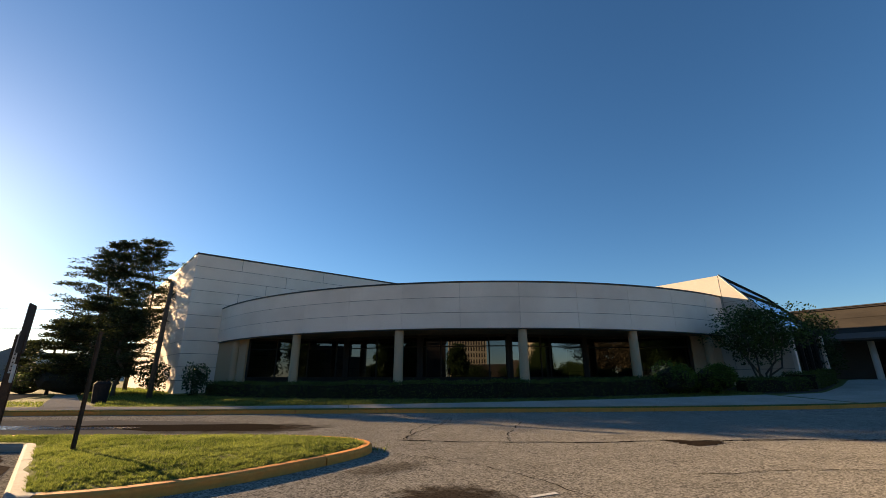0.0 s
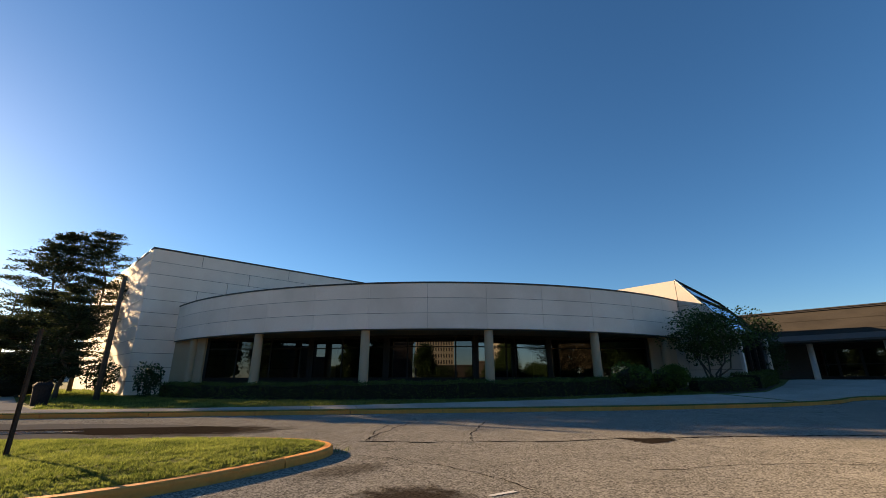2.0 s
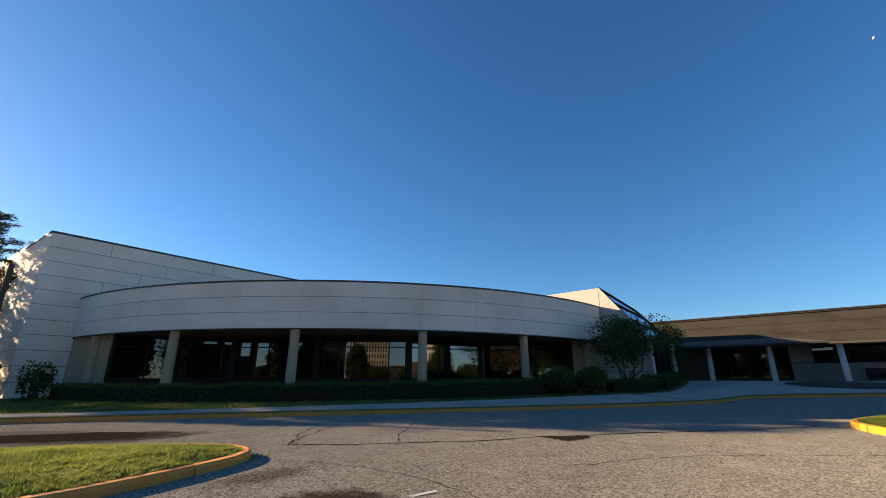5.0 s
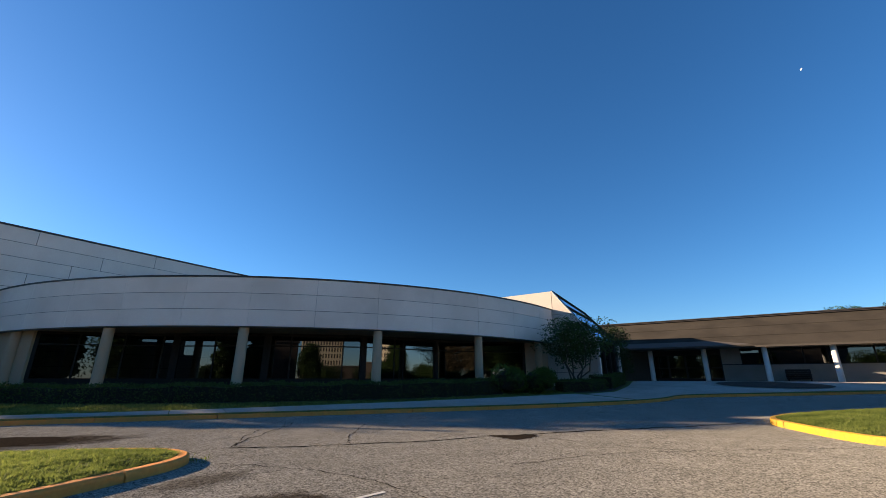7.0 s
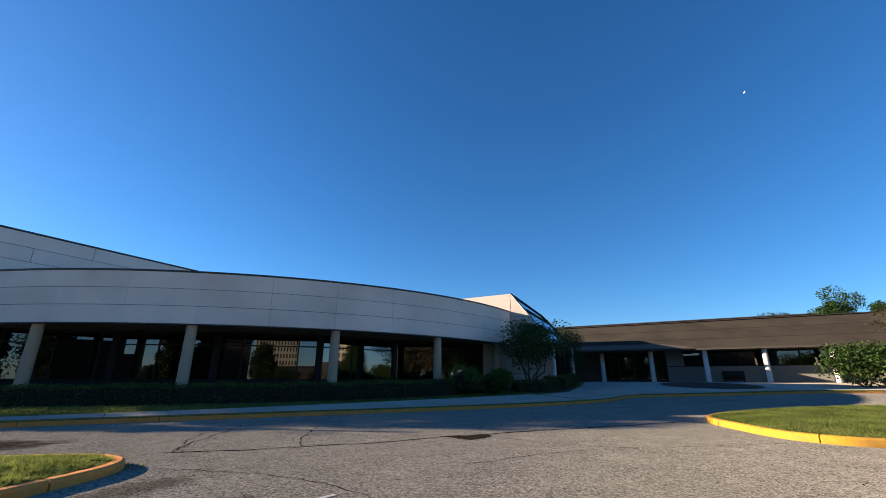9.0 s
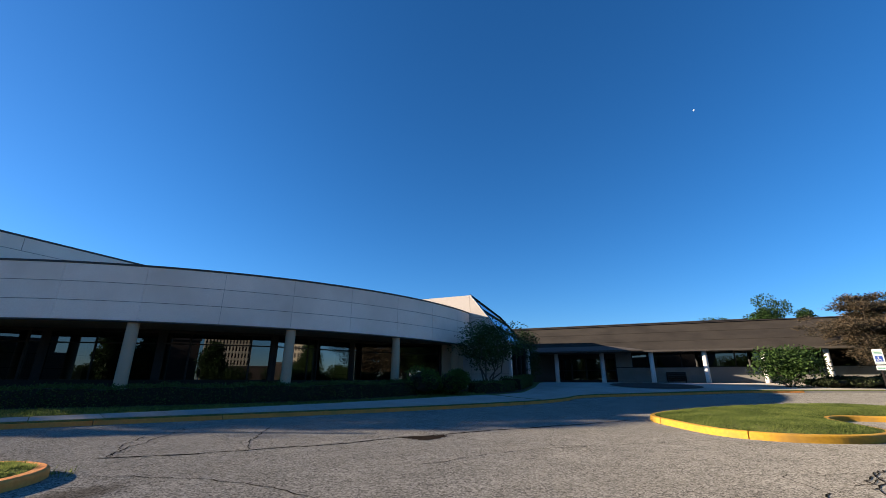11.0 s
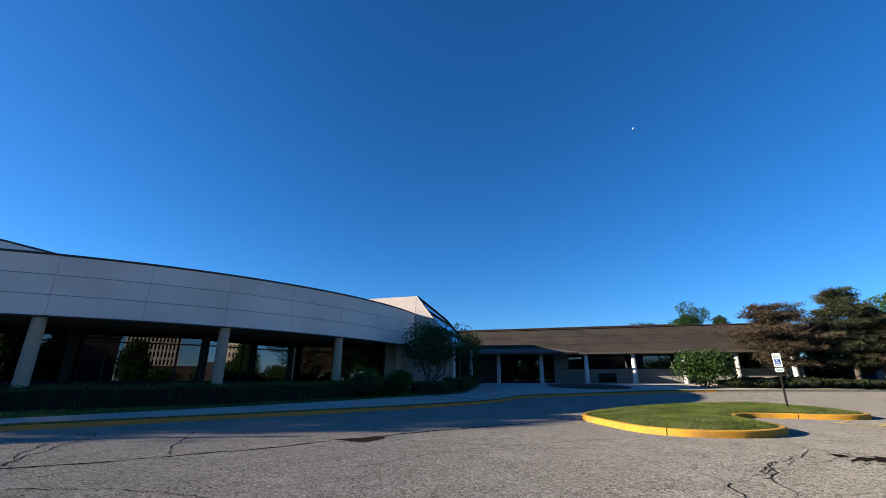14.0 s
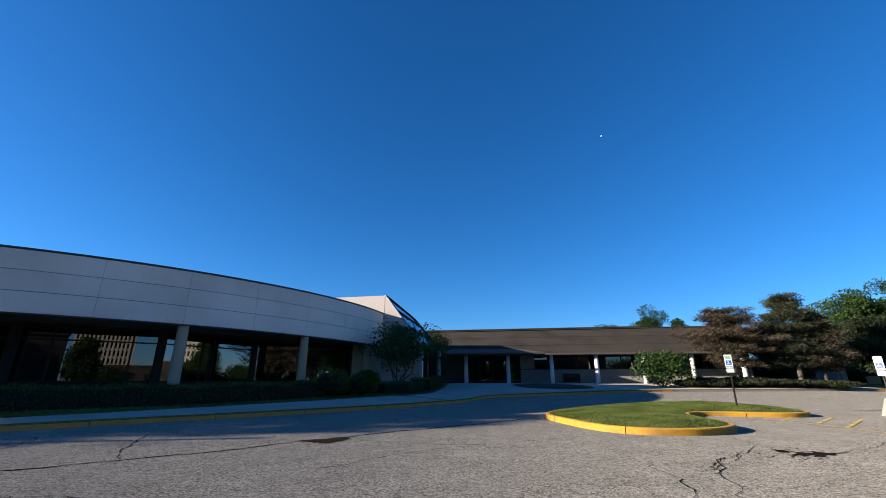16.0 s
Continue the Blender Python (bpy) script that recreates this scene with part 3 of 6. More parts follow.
# The tall hall.
HP, HA, HB, HALL_TOP = Vector((-16.79, 26.89)), Vector((0.787, 0.617)), Vector((-0.669, 0.743)), 9.2
hall = base("hall", HP.x, HP.y, 0.16, "tall windowless beige hall clad in precast concrete panels", "building")


def hall_pt(a, b):
    p = HP + HA * a + HB * b
    return p.x, p.y


def core_block(name, pts, z0, z1, material, owner):
    n = len(pts)
    verts = [(*p, z0) for p in pts] + [(*p, z1) for p in pts]
    faces = [tuple(range(n))[::-1], tuple(range(n, 2 * n))] + [(i, (i + 1) % n, n + (i + 1) % n, n + i) for i in range(n)]
    return raw(name, verts, faces, material, owner)


core_block("core", [hall_pt(0.03, 0.03), hall_pt(27.97, 0.03), hall_pt(27.97, 23.97), hall_pt(0.03, 23.97)], 0.0, HALL_TOP - 0.05, M_JOINT, hall)
row_h = 9.1 / 11
for r in range(11):
    z0, z1 = 0.1 + r * row_h, 0.1 + (r + 1) * row_h
    shift = (0.0, 3.2, 1.4)[r % 3]
    cuts = [0.0] + [c - shift for c in (6.1, 12.2, 18.3, 24.4) if c - shift > 0.5] + [28.0]
    for c0, c1 in zip(cuts, cuts[1:]):
        a, b = hall_pt(c0, 0), hall_pt(c1, 0)
        quad_panel("wall_panel", a, b, z0, z1, 0.1, M_PANEL, hall)
    cuts = [0.0] + [c - shift for c in (6.1, 12.2, 18.3) if c - shift > 0.5] + [24.0]
    for c0, c1 in zip(cuts, cuts[1:]):
        a, b = hall_pt(0, c1), hall_pt(0, c0)
        quad_panel("wall_panel", a, b, z0, z1, 0.1, M_PANEL, hall)
for p, q in ((hall_pt(-0.03, -0.03), hall_pt(28, -0.03)), (hall_pt(-0.03, 24), hall_pt(-0.03, -0.03))):
    m, *s = upright(p, q, HALL_TOP, HALL_TOP + 0.1, 0.3)
    part("coping", boxed(m, *s), M_COPING, hall)

# The atrium: a beige side wall with a steep glazed slope behind it.
AP, AU, AW, ATOP = Vector((16.4, 23.85)), Vector((0.575, -0.818)), Vector((0.818, 0.575)), 6.885
A_DROP, A_END, A_DEEP = 1.29, 2.72, 5.0
HIP = ((0.0, 0.12), (0.83, 4.4), (1.5, A_DEEP))  # the top edge of the glazed slope, falling away from the apex
atrium = base("atrium", 17, 22, 0.4, "beige atrium wall with a steep glazed roof slope", "building")


def at_pt(s, w, z):
    p = AP + AU * s + AW * w
    return p.x, p.y, z


def rake_z(s):
    return ATOP - A_DROP * max(s, 0)


def side_slab(name, outline, w, thick, material, owner):
    """An upright slab in the atrium's side plane from an outline of (s, z)."""
    n = len(outline)
    verts = [at_pt(s, w, z) for s, z in outline] + [at_pt(s, w + thick, z) for s, z in outline]
    faces = [tuple(range(n)), tuple(range(n, 2 * n))[::-1]] + [(i, n + i, n + (i + 1) % n, (i + 1) % n) for i in range(n)]
    ob = raw(name, verts, faces, material, owner)
    bm = bmesh.new()
    bm.from_mesh(ob.data)
    bmesh.ops.recalc_face_normals(bm, faces=bm.faces)
    bm.to_mesh(ob.data)
    bm.free()
    return ob


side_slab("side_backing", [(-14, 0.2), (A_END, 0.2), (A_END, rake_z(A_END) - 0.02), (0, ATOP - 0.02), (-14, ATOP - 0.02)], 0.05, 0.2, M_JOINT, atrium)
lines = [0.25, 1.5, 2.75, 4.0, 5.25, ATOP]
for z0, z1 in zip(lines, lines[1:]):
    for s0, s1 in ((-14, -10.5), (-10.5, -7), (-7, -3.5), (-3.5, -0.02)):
        side_slab("side_panel", [(s0 + 0.012, z0 + 0.012), (s1 - 0.012, z0 + 0.012), (s1 - 0.012, z1 - 0.012), (s0 + 0.012, z1 - 0.012)], 0, 0.1, M_PANEL_DARKER, atrium)
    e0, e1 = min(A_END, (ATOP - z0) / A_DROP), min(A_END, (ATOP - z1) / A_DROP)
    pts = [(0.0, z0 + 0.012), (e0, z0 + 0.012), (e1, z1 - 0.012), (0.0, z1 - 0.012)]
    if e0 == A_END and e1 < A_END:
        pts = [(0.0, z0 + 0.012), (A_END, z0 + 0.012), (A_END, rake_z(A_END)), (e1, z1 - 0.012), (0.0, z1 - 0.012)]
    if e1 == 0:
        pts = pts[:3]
    side_slab("side_panel", pts, 0, 0.1, M_PANEL_DARKER, atrium)

# Glazed slope, its bars, and the glazed front below it.
def slope_pt(p, lift=0.0):
    return at_pt(p[0], p[1], rake_z(p[0]) + lift)


slope_rim = [*HIP, (A_END, A_DEEP), (A_END, 0.12)]
slope_glass = raw("slope_glass", [slope_pt(p, -0.02) for p in slope_rim], [tuple(range(len(slope_rim)))], M_GLASS_SKY, atrium)


def bar(name, a, b, w, material, owner, sides=4):
    return raw(name, *tube([a, b], [w, w], sides), material, owner)


for p, q in zip(slope_rim, slope_rim[1:] + slope_rim[:1]):
    bar("slope_bar", slope_pt(p, 0.03), slope_pt(q, 0.03), 0.06, M_DARK, atrium)
for p, q in (((0.85, 0.12), (1.3, A_DEEP)), ((1.8, 0.12), (2.1, A_DEEP))):
    bar("cross_bar", slope_pt(p, 0.03), slope_pt(q, 0.03), 0.07, M_DARK, atrium)
bar("rake_trim", at_pt(0, 0.03, ATOP + 0.02), at_pt(A_END, 0.03, rake_z(A_END) + 0.02), 0.05, M_COLUMN_PALE, atrium)
side_slab("far_wall", [(-14, 0.2), (A_END, 0.2), (A_END, rake_z(A_END) - 0.02), (1.5, rake_z(1.5) - 0.02), (-14, rake_z(1.5) - 0.02)], A_DEEP, 0.2, M_PANEL_DARKER, atrium)
raw("sloped_roof", [at_pt(-14, 0, ATOP - 0.1), at_pt(0, 0, ATOP - 0.1), at_pt(*HIP[1], rake_z(HIP[1][0]) - 0.1), at_pt(1.5, A_DEEP, rake_z(1.5) - 0.1), at_pt(-14, A_DEEP, rake_z(1.5) - 0.1)], [(0, 1, 2, 3, 4)], M_COPING, atrium)
# Unseen block, added to keep the low sun off the doors and lobby wall.
rear = [at_pt(s, w, 0)[:2] for s, w in ((-14, A_DEEP + 0.2), (-1.5, A_DEEP + 0.2), (-1.5, 10), (-14, 10))]
core_block("rear_block", rear, 0.2, ATOP - 0.1, M_PANEL_DARKER, atrium)
front_glass = raw("front_glass", [at_pt(A_END - 0.05, 0.12, 0.5), at_pt(A_END - 0.05, A_DEEP, 0.5), at_pt(A_END - 0.05, A_DEEP, rake_z(A_END)), at_pt(A_END - 0.05, 0.12, rake_z(A_END))], [(0, 1, 2, 3)], M_GLASS, atrium)
for w in (0.0, 1.25, 2.5, 3.75, A_DEEP + 0.1):
    edge = w in (0.0, A_DEEP + 0.1)
    m = Matrix.Translation(at_pt(A_END, w + 0.05, (0.3 + rake_z(A_END)) / 2)) @ Matrix.Rotation(math.atan2(AW.y, AW.x), 4, "Z")
    part("front_post", boxed(m, 0.24 if edge else 0.08, 0.16, rake_z(A_END) - 0.3, 0.008), M_COLUMN_PALE if edge else M_DARK, atrium)
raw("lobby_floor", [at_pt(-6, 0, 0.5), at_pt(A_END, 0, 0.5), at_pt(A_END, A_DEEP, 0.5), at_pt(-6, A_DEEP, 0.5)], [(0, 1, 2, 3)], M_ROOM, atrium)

# ---- the entrance wing ----
wingb = base("entrance_wing", *wing(2), WING_Z, "low wing with a brown mansard roof over round columns", "building")
for k in range(7):
    x, y = wing(k)
    v, f = tube([(x, y, WING_Z - 0.4), (x, y, WING_Z + 0.3), (x, y, 3.5)], [0.19, 0.19, 0.18], 18)
    raw("column", v, f, M_COLUMN_PALE, wingb, smooth=True)


def wing_prism(name, k0, k1, profile, material, ends=None):
    """A prism along the wing with a profile of (behind the columns, height)."""
    n = len(profile)
    verts = [(*wing(k0, o), z) for o, z in profile] + [(*wing(ends[i] if ends else k1, o), z) for i, (o, z) in enumerate(profile)]
    faces = [tuple(range(n))[::-1], tuple(range(n, 2 * n))] + [(i, (i + 1) % n, n + (i + 1) % n, n + i) for i in range(n)]
    ob = raw(name, verts, faces, material, wingb)
    bm = bmesh.new()
    bm.from_mesh(ob.data)
    bmesh.ops.recalc_face_normals(bm, faces=bm.faces)
    bm.to_mesh(ob.data)
    bm.free()
    return ob


# Mansard courses, each lapping the one below.
M_LOW, M_HIGH = (-0.55, 3.52), (1.75, 5.92)
COURSES = 3
for c in range(COURSES):
    a, b = c / COURSES, (c + 1) / COURSES
    o0, z0 = M_LOW[0] + (M_HIGH[0] - M_LOW[0]) * a, M_LOW[1] + (M_HIGH[1] - M_LOW[1]) * a
    o1, z1 = M_LOW[0] + (M_HIGH[0] - M_LOW[0]) * b, M_LOW[1] + (M_HIGH[1] - M_LOW[1]) * b
    cuts = [-3.2, -0.4, 2.0, 4.2, 6.3]
    for k0, k1 in zip(cuts, cuts[1:]):
        wing_prism("roof_course", k0 + 0.0004, k1 - 0.0004, [(o0 - 0.012, z0 - 0.004), (o0 - 0.006, z0 + 0.012), (o1 + 0.02, z1), (o1 + 0.2, z1 - 0.05), (o0 + 0.2, z0 - 0.02)], M_ROOF)
wing_prism("parapet", -3.2, 3.95, [(1.7, 5.88), (1.7, 6.0), (2.1, 6.0), (2.1, 5.88)], M_COPING)
wing_prism("parapet_cap", -3.22, 3.98, [(1.62, 6.0), (1.62, 6.07), (2.2, 6.07), (2.2, 6.0)], M_COPING)
wing_prism("flat_roof", -3.2, 6.3, [(1.6, 5.9), (1.6, 5.95), (14, 5.95), (14, 5.9)], M_COPING)
wing_prism("soffit", -3.2, 6.3, [(-0.55, 3.44), (-0.55, 3.52), (1.9, 3.52), (1.9, 3.44)], M_SOFFIT)
wing_prism("eave_board", -3.2, 6.3, [(-0.62, 3.4), (-0.62, 3.54), (-0.56, 3.54), (-0.56, 3.4)], M_CANOPY)
W_OFF = 1.7
wing_prism("low_wall", 1.28, 6.3, [(W_OFF, 0.6), (W_OFF, 2.16), (W_OFF + 0.25, 2.16), (W_OFF + 0.25, 0.6)], M_WALL)
wing_prism("sill", 1.28, 6.3, [(W_OFF - 0.05, 2.16), (W_OFF - 0.05, 2.22), (W_OFF + 0.25, 2.22), (W_OFF + 0.25, 2.16)], M_DARK)
wing_prism("wall_pier", 1.28, 1.62, [(W_OFF - 0.01, 2.22), (W_OFF - 0.01, 3.46), (W_OFF + 0.25, 3.46), (W_OFF + 0.25, 2.22)], M_WALL)
wing_prism("lobby_wall", -3.2, -0.05, [(W_OFF, 0.6), (W_OFF, 3.46), (W_OFF + 0.25, 3.46), (W_OFF + 0.25, 0.6)], M_CANOPY)
wing_prism("end_wall", 6.28, 6.34, [(W_OFF - 0.02, 0.5), (W_OFF - 0.02, 3.6), (1.9, 5.9), (14, 5.9), (14, 0.5)], M_WALL)
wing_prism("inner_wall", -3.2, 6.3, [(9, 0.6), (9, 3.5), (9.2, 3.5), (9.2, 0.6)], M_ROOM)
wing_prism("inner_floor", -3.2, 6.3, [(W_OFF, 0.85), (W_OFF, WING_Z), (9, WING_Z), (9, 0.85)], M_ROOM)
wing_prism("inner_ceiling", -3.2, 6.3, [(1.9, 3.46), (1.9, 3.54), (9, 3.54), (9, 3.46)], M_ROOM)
for i in range(9):
    k0, k1 = 1.62 + i * 0.5, 1.62 + (i + 1) * 0.5
    pane = raw("pane", [(*wing(k0, W_OFF + 0.1), 2.22), (*wing(k1, W_OFF + 0.1), 2.22), (*wing(k1, W_OFF + 0.1), 3.44), (*wing(k0, W_OFF + 0.1), 3.44)], [(0, 1, 2, 3)], M_GLASS, wingb)
    pane.visible_shadow = False
    wing_prism("window_bar", k0 - 0.01, k0 + 0.01, [(W_OFF + 0.03, 2.22), (W_OFF + 0.03, 3.44), (W_OFF + 0.13, 3.44), (W_OFF + 0.13, 2.22)], M_DARK)
# Entrance doors between the first two columns.
for i in range(4):
    k0, k1 = -0.05 + i * 0.3325, -0.05 + (i + 1) * 0.3325
    leaf = adopt(new("door"), wingb)
    for off in (k0, k1 - 0.02):
        ob = wing_prism("stile", off, off + 0.02, [(W_OFF + 0.02, WING_Z), (W_OFF + 0.02, 3.1), (W_OFF + 0.1, 3.1), (W_OFF + 0.1, WING_Z)], M_DARK)
        ob.parent = leaf
    for z0, z1 in ((WING_Z, WING_Z + 0.2), (WING_Z + 1.0, WING_Z + 1.08), (3.0, 3.1)):
        ob = wing_prism("rail", k0 + 0.02, k1 - 0.02, [(W_OFF + 0.02, z0), (W_OFF + 0.02, z1), (W_OFF + 0.1, z1), (W_OFF + 0.1, z0)], M_DARK)
        ob.parent = leaf
    pane = raw("pane", [(*wing(k0, W_OFF + 0.06), WING_Z), (*wing(k1, W_OFF + 0.06), WING_Z), (*wing(k1, W_OFF + 0.06), 3.1), (*wing(k0, W_OFF + 0.06), 3.1)], [(0, 1, 2, 3)], M_GLASS, leaf)
wing_prism("door_head", -0.05, 1.28, [(W_OFF, 3.1), (W_OFF, 3.46), (W_OFF + 0.15, 3.46), (W_OFF + 0.15, 3.1)], M_DARK)
# Dark canopy over the doors, its end cut back on a slope.
wing_prism("canopy", -1.6, 1.45, [(-1.9, 3.4), (-1.95, 3.52), (-0.4, 3.98), (0.2, 3.98), (0.2, 3.4)], M_CANOPY, ends=(1.85, 1.85, 1.2, 1.2, 1.85))


# ---- plants ----
rng = np.random.default_rng(7)
M_NEEDLE = leafy("needles", (0.012, 0.02, 0.010), (0.045, 0.058, 0.022), 0.25)
M_NEEDLE_DRY = leafy("browning_needles", (0.012, 0.013, 0.007), (0.115, 0.085, 0.055), 0.1)
M_NEEDLE_MIX = leafy("grey_green_needles", (0.010, 0.014, 0.007), (0.074, 0.083, 0.042), 0.1)
M_LEAF = leafy("leaves", (0.022, 0.045, 0.012), (0.07, 0.12, 0.03), 0.4)
M_LEAF_DEEP = leafy("deep_green_leaves", (0.012, 0.028, 0.010), (0.04, 0.075, 0.022), 0.3)
M_LEAF_FAR = leafy("far_leaves", (0.008, 0.024, 0.007), (0.036, 0.075, 0.017), 0.15)
M_LEAF_MID = leafy("full_green_leaves", (0.012, 0.030, 0.008), (0.055, 0.105, 0.024), 0.25)
M_LEAF_BRIGHT = leafy("bright_leaves", (0.03, 0.07, 0.012), (0.11, 0.19, 0.04), 0.45)
M_HEDGE = leafy("hedge_leaves", (0.025, 0.055, 0.014), (0.085, 0.135, 0.034), 0.3)
M_BARK_MID = shade("grey_brown_bark", (0.085, 0.07, 0.056), (0.15, 0.125, 0.1), 18, 0.95, 0.6, 24, stretch=(1, 1, 0.25))
# Near-black filler: the shade between leaves, put into the colour of solid cores.
M_CORE_DARK = shade("twig_core", (0.012, 0.012, 0.008), (0.025, 0.024, 0.015), 12, 0.95)
M_BLADE = leafy("grass_blades", (0.045, 0.078, 0.016), (0.22, 0.26, 0.07), 0.5, 0.7)


def fast_mesh(name, verts, sides, material, parent=None, label=""):
    """A mesh of loose faces with the same number of sides each."""
    verts = np.asarray(verts, np.float32).reshape(-1, 3)
    n = len(verts) // sides
    me = bpy.data.meshes.new(name)
    me.vertices.add(len(verts))
    me.vertices.foreach_set("co", verts.ravel())
    me.loops.add(len(verts))
    me.loops.foreach_set("vertex_index", np.arange(len(verts), dtype=np.int32))
    me.polygons.add(n)
    me.polygons.foreach_set("loop_start", np.arange(n, dtype=np.int32) * sides)
    me.update(calc_edges=True)
    me.materials.append(material)
    ob = adopt(new(name, me), parent)
    return tagged(ob, label) if label else ob


def leaf_quads(at, size, ways=None, aspect=0.5, spread=1.0):
    """Pointed leaves of about that length at places, lying near given ways."""
    at = np.asarray(at, float)
    n = len(at)
    d = rng.normal(size=(n, 3))
    if ways is not None:
        d = np.asarray(ways) + spread * 0.6 * d
    d /= np.linalg.norm(d, axis=1, keepdims=True)
    side = np.cross(d, rng.normal(size=(n, 3)))
    side /= np.linalg.norm(side, axis=1, keepdims=True) + 1e-9
    length = size * rng.uniform(0.6, 1.35, (n, 1))
    a = at - d * length * 0.5
    b = at + side * length * aspect * 0.5 + d * length * 0.05
    c = at + d * length * 0.5
    e = at - side * length * aspect * 0.5 + d * length * 0.05
    return np.stack([a, b, c, e], 1)


def in_ball(n, shell=0.0):
    d = rng.normal(size=(n, 3))
    d /= np.linalg.norm(d, axis=1, keepdims=True)
    return d * (rng.uniform(shell**3, 1, (n, 1)) ** (1 / 3))


def limb(a, b, r0, r1, bend=0.1, n=5):
    a, b = np.array(a, float), np.array(b, float)
    k = np.linspace(0, 1, n)[:, None]
    wave = rng.normal(size=(n, 3)) * bend * np.linalg.norm(b - a) * np.sin(np.pi * k) * 0.5
    pts = a + (b - a) * k + wave
    return [tuple(p) for p in pts], list(np.linspace(r0, r1, n))


def broadleaf(name, x, y, z, height, width, material, label, category="tree", stems=1, trunk=0.12, clear=0.3, clumps=40, per=110, leaf=0.16, bark=None, group="", flat=0.75, centre=None, taper=0.0):
    """A broad-leaved tree: stems, limbs and a crown of leaf clumps with gaps."""
    tree = base(name, x, y, z, label, category, group)
    bark = bark or M_BARK
    crown_z = z + height * (clear + 1) / 2
    half = height * (1 - clear) / 2
    cx, cy = centre or (x, y)
    centres = in_ball(clumps, 0.35) * [width / 2, width / 2, half] * rng.uniform(0.75, 1.08, (clumps, 1)) + [cx, cy, crown_z]
    rise = np.clip((centres[:, 2:] - crown_z) / (2 * half) + 0.5, 0, 1)
    centres[:, :2] = [cx, cy] + (centres[:, :2] - [cx, cy]) * (1 + 0.25 * taper - taper * rise)
    pieces = []
    for s in range(stems):
        a = 2 * math.pi * s / max(stems, 1) + 0.4
        foot = (x + (0.12 * math.cos(a) if stems > 1 else 0), y + (0.12 * math.sin(a) if stems > 1 else 0), z - 0.1)
        reach = 0.28 * width if stems > 1 else 0.06 * width
        top = (cx + reach * math.cos(a), cy + reach * math.sin(a), z + height * (clear + 0.3))
        pts, rad = limb(foot, top, trunk, trunk * 0.45, 0.12)
        pieces.append(tube(pts, rad, 7))
        near = sorted(range(clumps), key=lambda i: np.linalg.norm(centres[i] - np.array(top)))[: max(5, clumps // stems // 2)]
        for i in near:
            pts, rad = limb(pts[3] if rng.random() < 0.4 else top, centres[i], trunk * 0.35, trunk * 0.08, 0.2, 4)
            pieces.append(tube(pts, rad, 5, cap=False))
            pts = limb(foot, top, trunk, trunk * 0.45, 0.0)[0]
    raw("trunk", *joined(pieces), bark, tree, smooth=True)
    r = 0.34 * width / max(clumps / 24, 1) ** 0.33
    places, ways = [], []
    for c in centres:
        own = in_ball(per, 0.3) * [r, r, r * flat] * rng.uniform(0.7, 1.3)
        places.append(c + own)
        ways.append(own + rng.normal(size=own.shape) * 0.2 * r)
    q = leaf_quads(np.concatenate(places), leaf, np.concatenate(ways) / r, 0.55, 1.4)
    fast_mesh("crown", q, 4, material, tree)
    return tree


def conifer(name, x, y, z, height, width, material, label, trunk=0.12, clear=0.2, levels=16, per_level=6, tufts=9, needles=9, leaf=0.2, bark=None, lean=(0, 0), group="", pointed=0.7, category="tree", thin=0.0, pad=0.75, droop=0.3, puff=0.33, blade=0.32):
    """An old conifer: level, ragged branches with upturned tufts of needles."""
    tree = base(name, x, y, z, label, category, group)
    top = np.array([x + lean[0], y + lean[1], z + height])
    foot = np.array([x, y, z - 0.1])
    pts, rad = limb(foot, top, trunk, trunk * 0.15, 0.05, 8)
    pieces = [tube(pts, rad, 8)]
    path = np.array(pts)
    places, ways = [], []
    for lv in range(levels):
        k = clear + (1 - clear) * (lv + rng.uniform(0, 0.7)) / levels
        at = np.array([np.interp(k, np.linspace(0, 1, len(path)), path[:, i]) for i in range(3)])
        rel = (k - clear) / (1 - clear)
        reach = width / 2 * (min(1, 0.55 + 1.6 * rel) * (1 - rel) ** pointed + 0.1)
        turn = rng.uniform(0, 6.28)
        for b in range(per_level):
            if rng.random() < thin:
                continue
            a = turn + 2 * math.pi * b / per_level + rng.normal() * 0.35
            length = reach * rng.uniform(0.4, 1.3)
            rise = length * rng.uniform(-0.12, droop)
            tip = at + [math.cos(a) * length, math.sin(a) * length, rise]
            bp, br = limb(at, tip, max(trunk * 0.28 * (1 - rel), 0.014), 0.007, 0.12, 4)
            pieces.append(tube(bp, br, 4, cap=False))
            for i in range(max(2, int(tufts * (0.5 + 0.5 * length / (width / 2))))):
                f = rng.uniform(0.25, 1.0)
                side = rng.normal() * 0.2 * length * (1.1 - 0.4 * f)
                c = at + (tip - at) * f + [-math.sin(a) * side, math.cos(a) * side, rng.normal() * 0.05 + 0.04]
                own = rng.normal(size=(needles, 3)) * [leaf * pad, leaf * pad, leaf * pad * puff]
                places.append(c + own)
                w = own + [math.cos(a) * leaf * 0.7, math.sin(a) * leaf * 0.7, leaf * 0.35]
                ways.append(w / leaf)
    raw("trunk", *joined(pieces), bark or M_BARK, tree, smooth=True)
    q = leaf_quads(np.concatenate(places), leaf, np.concatenate(ways), blade, 0.9)
    fast_mesh("crown", q, 4, material, tree)
    return tree


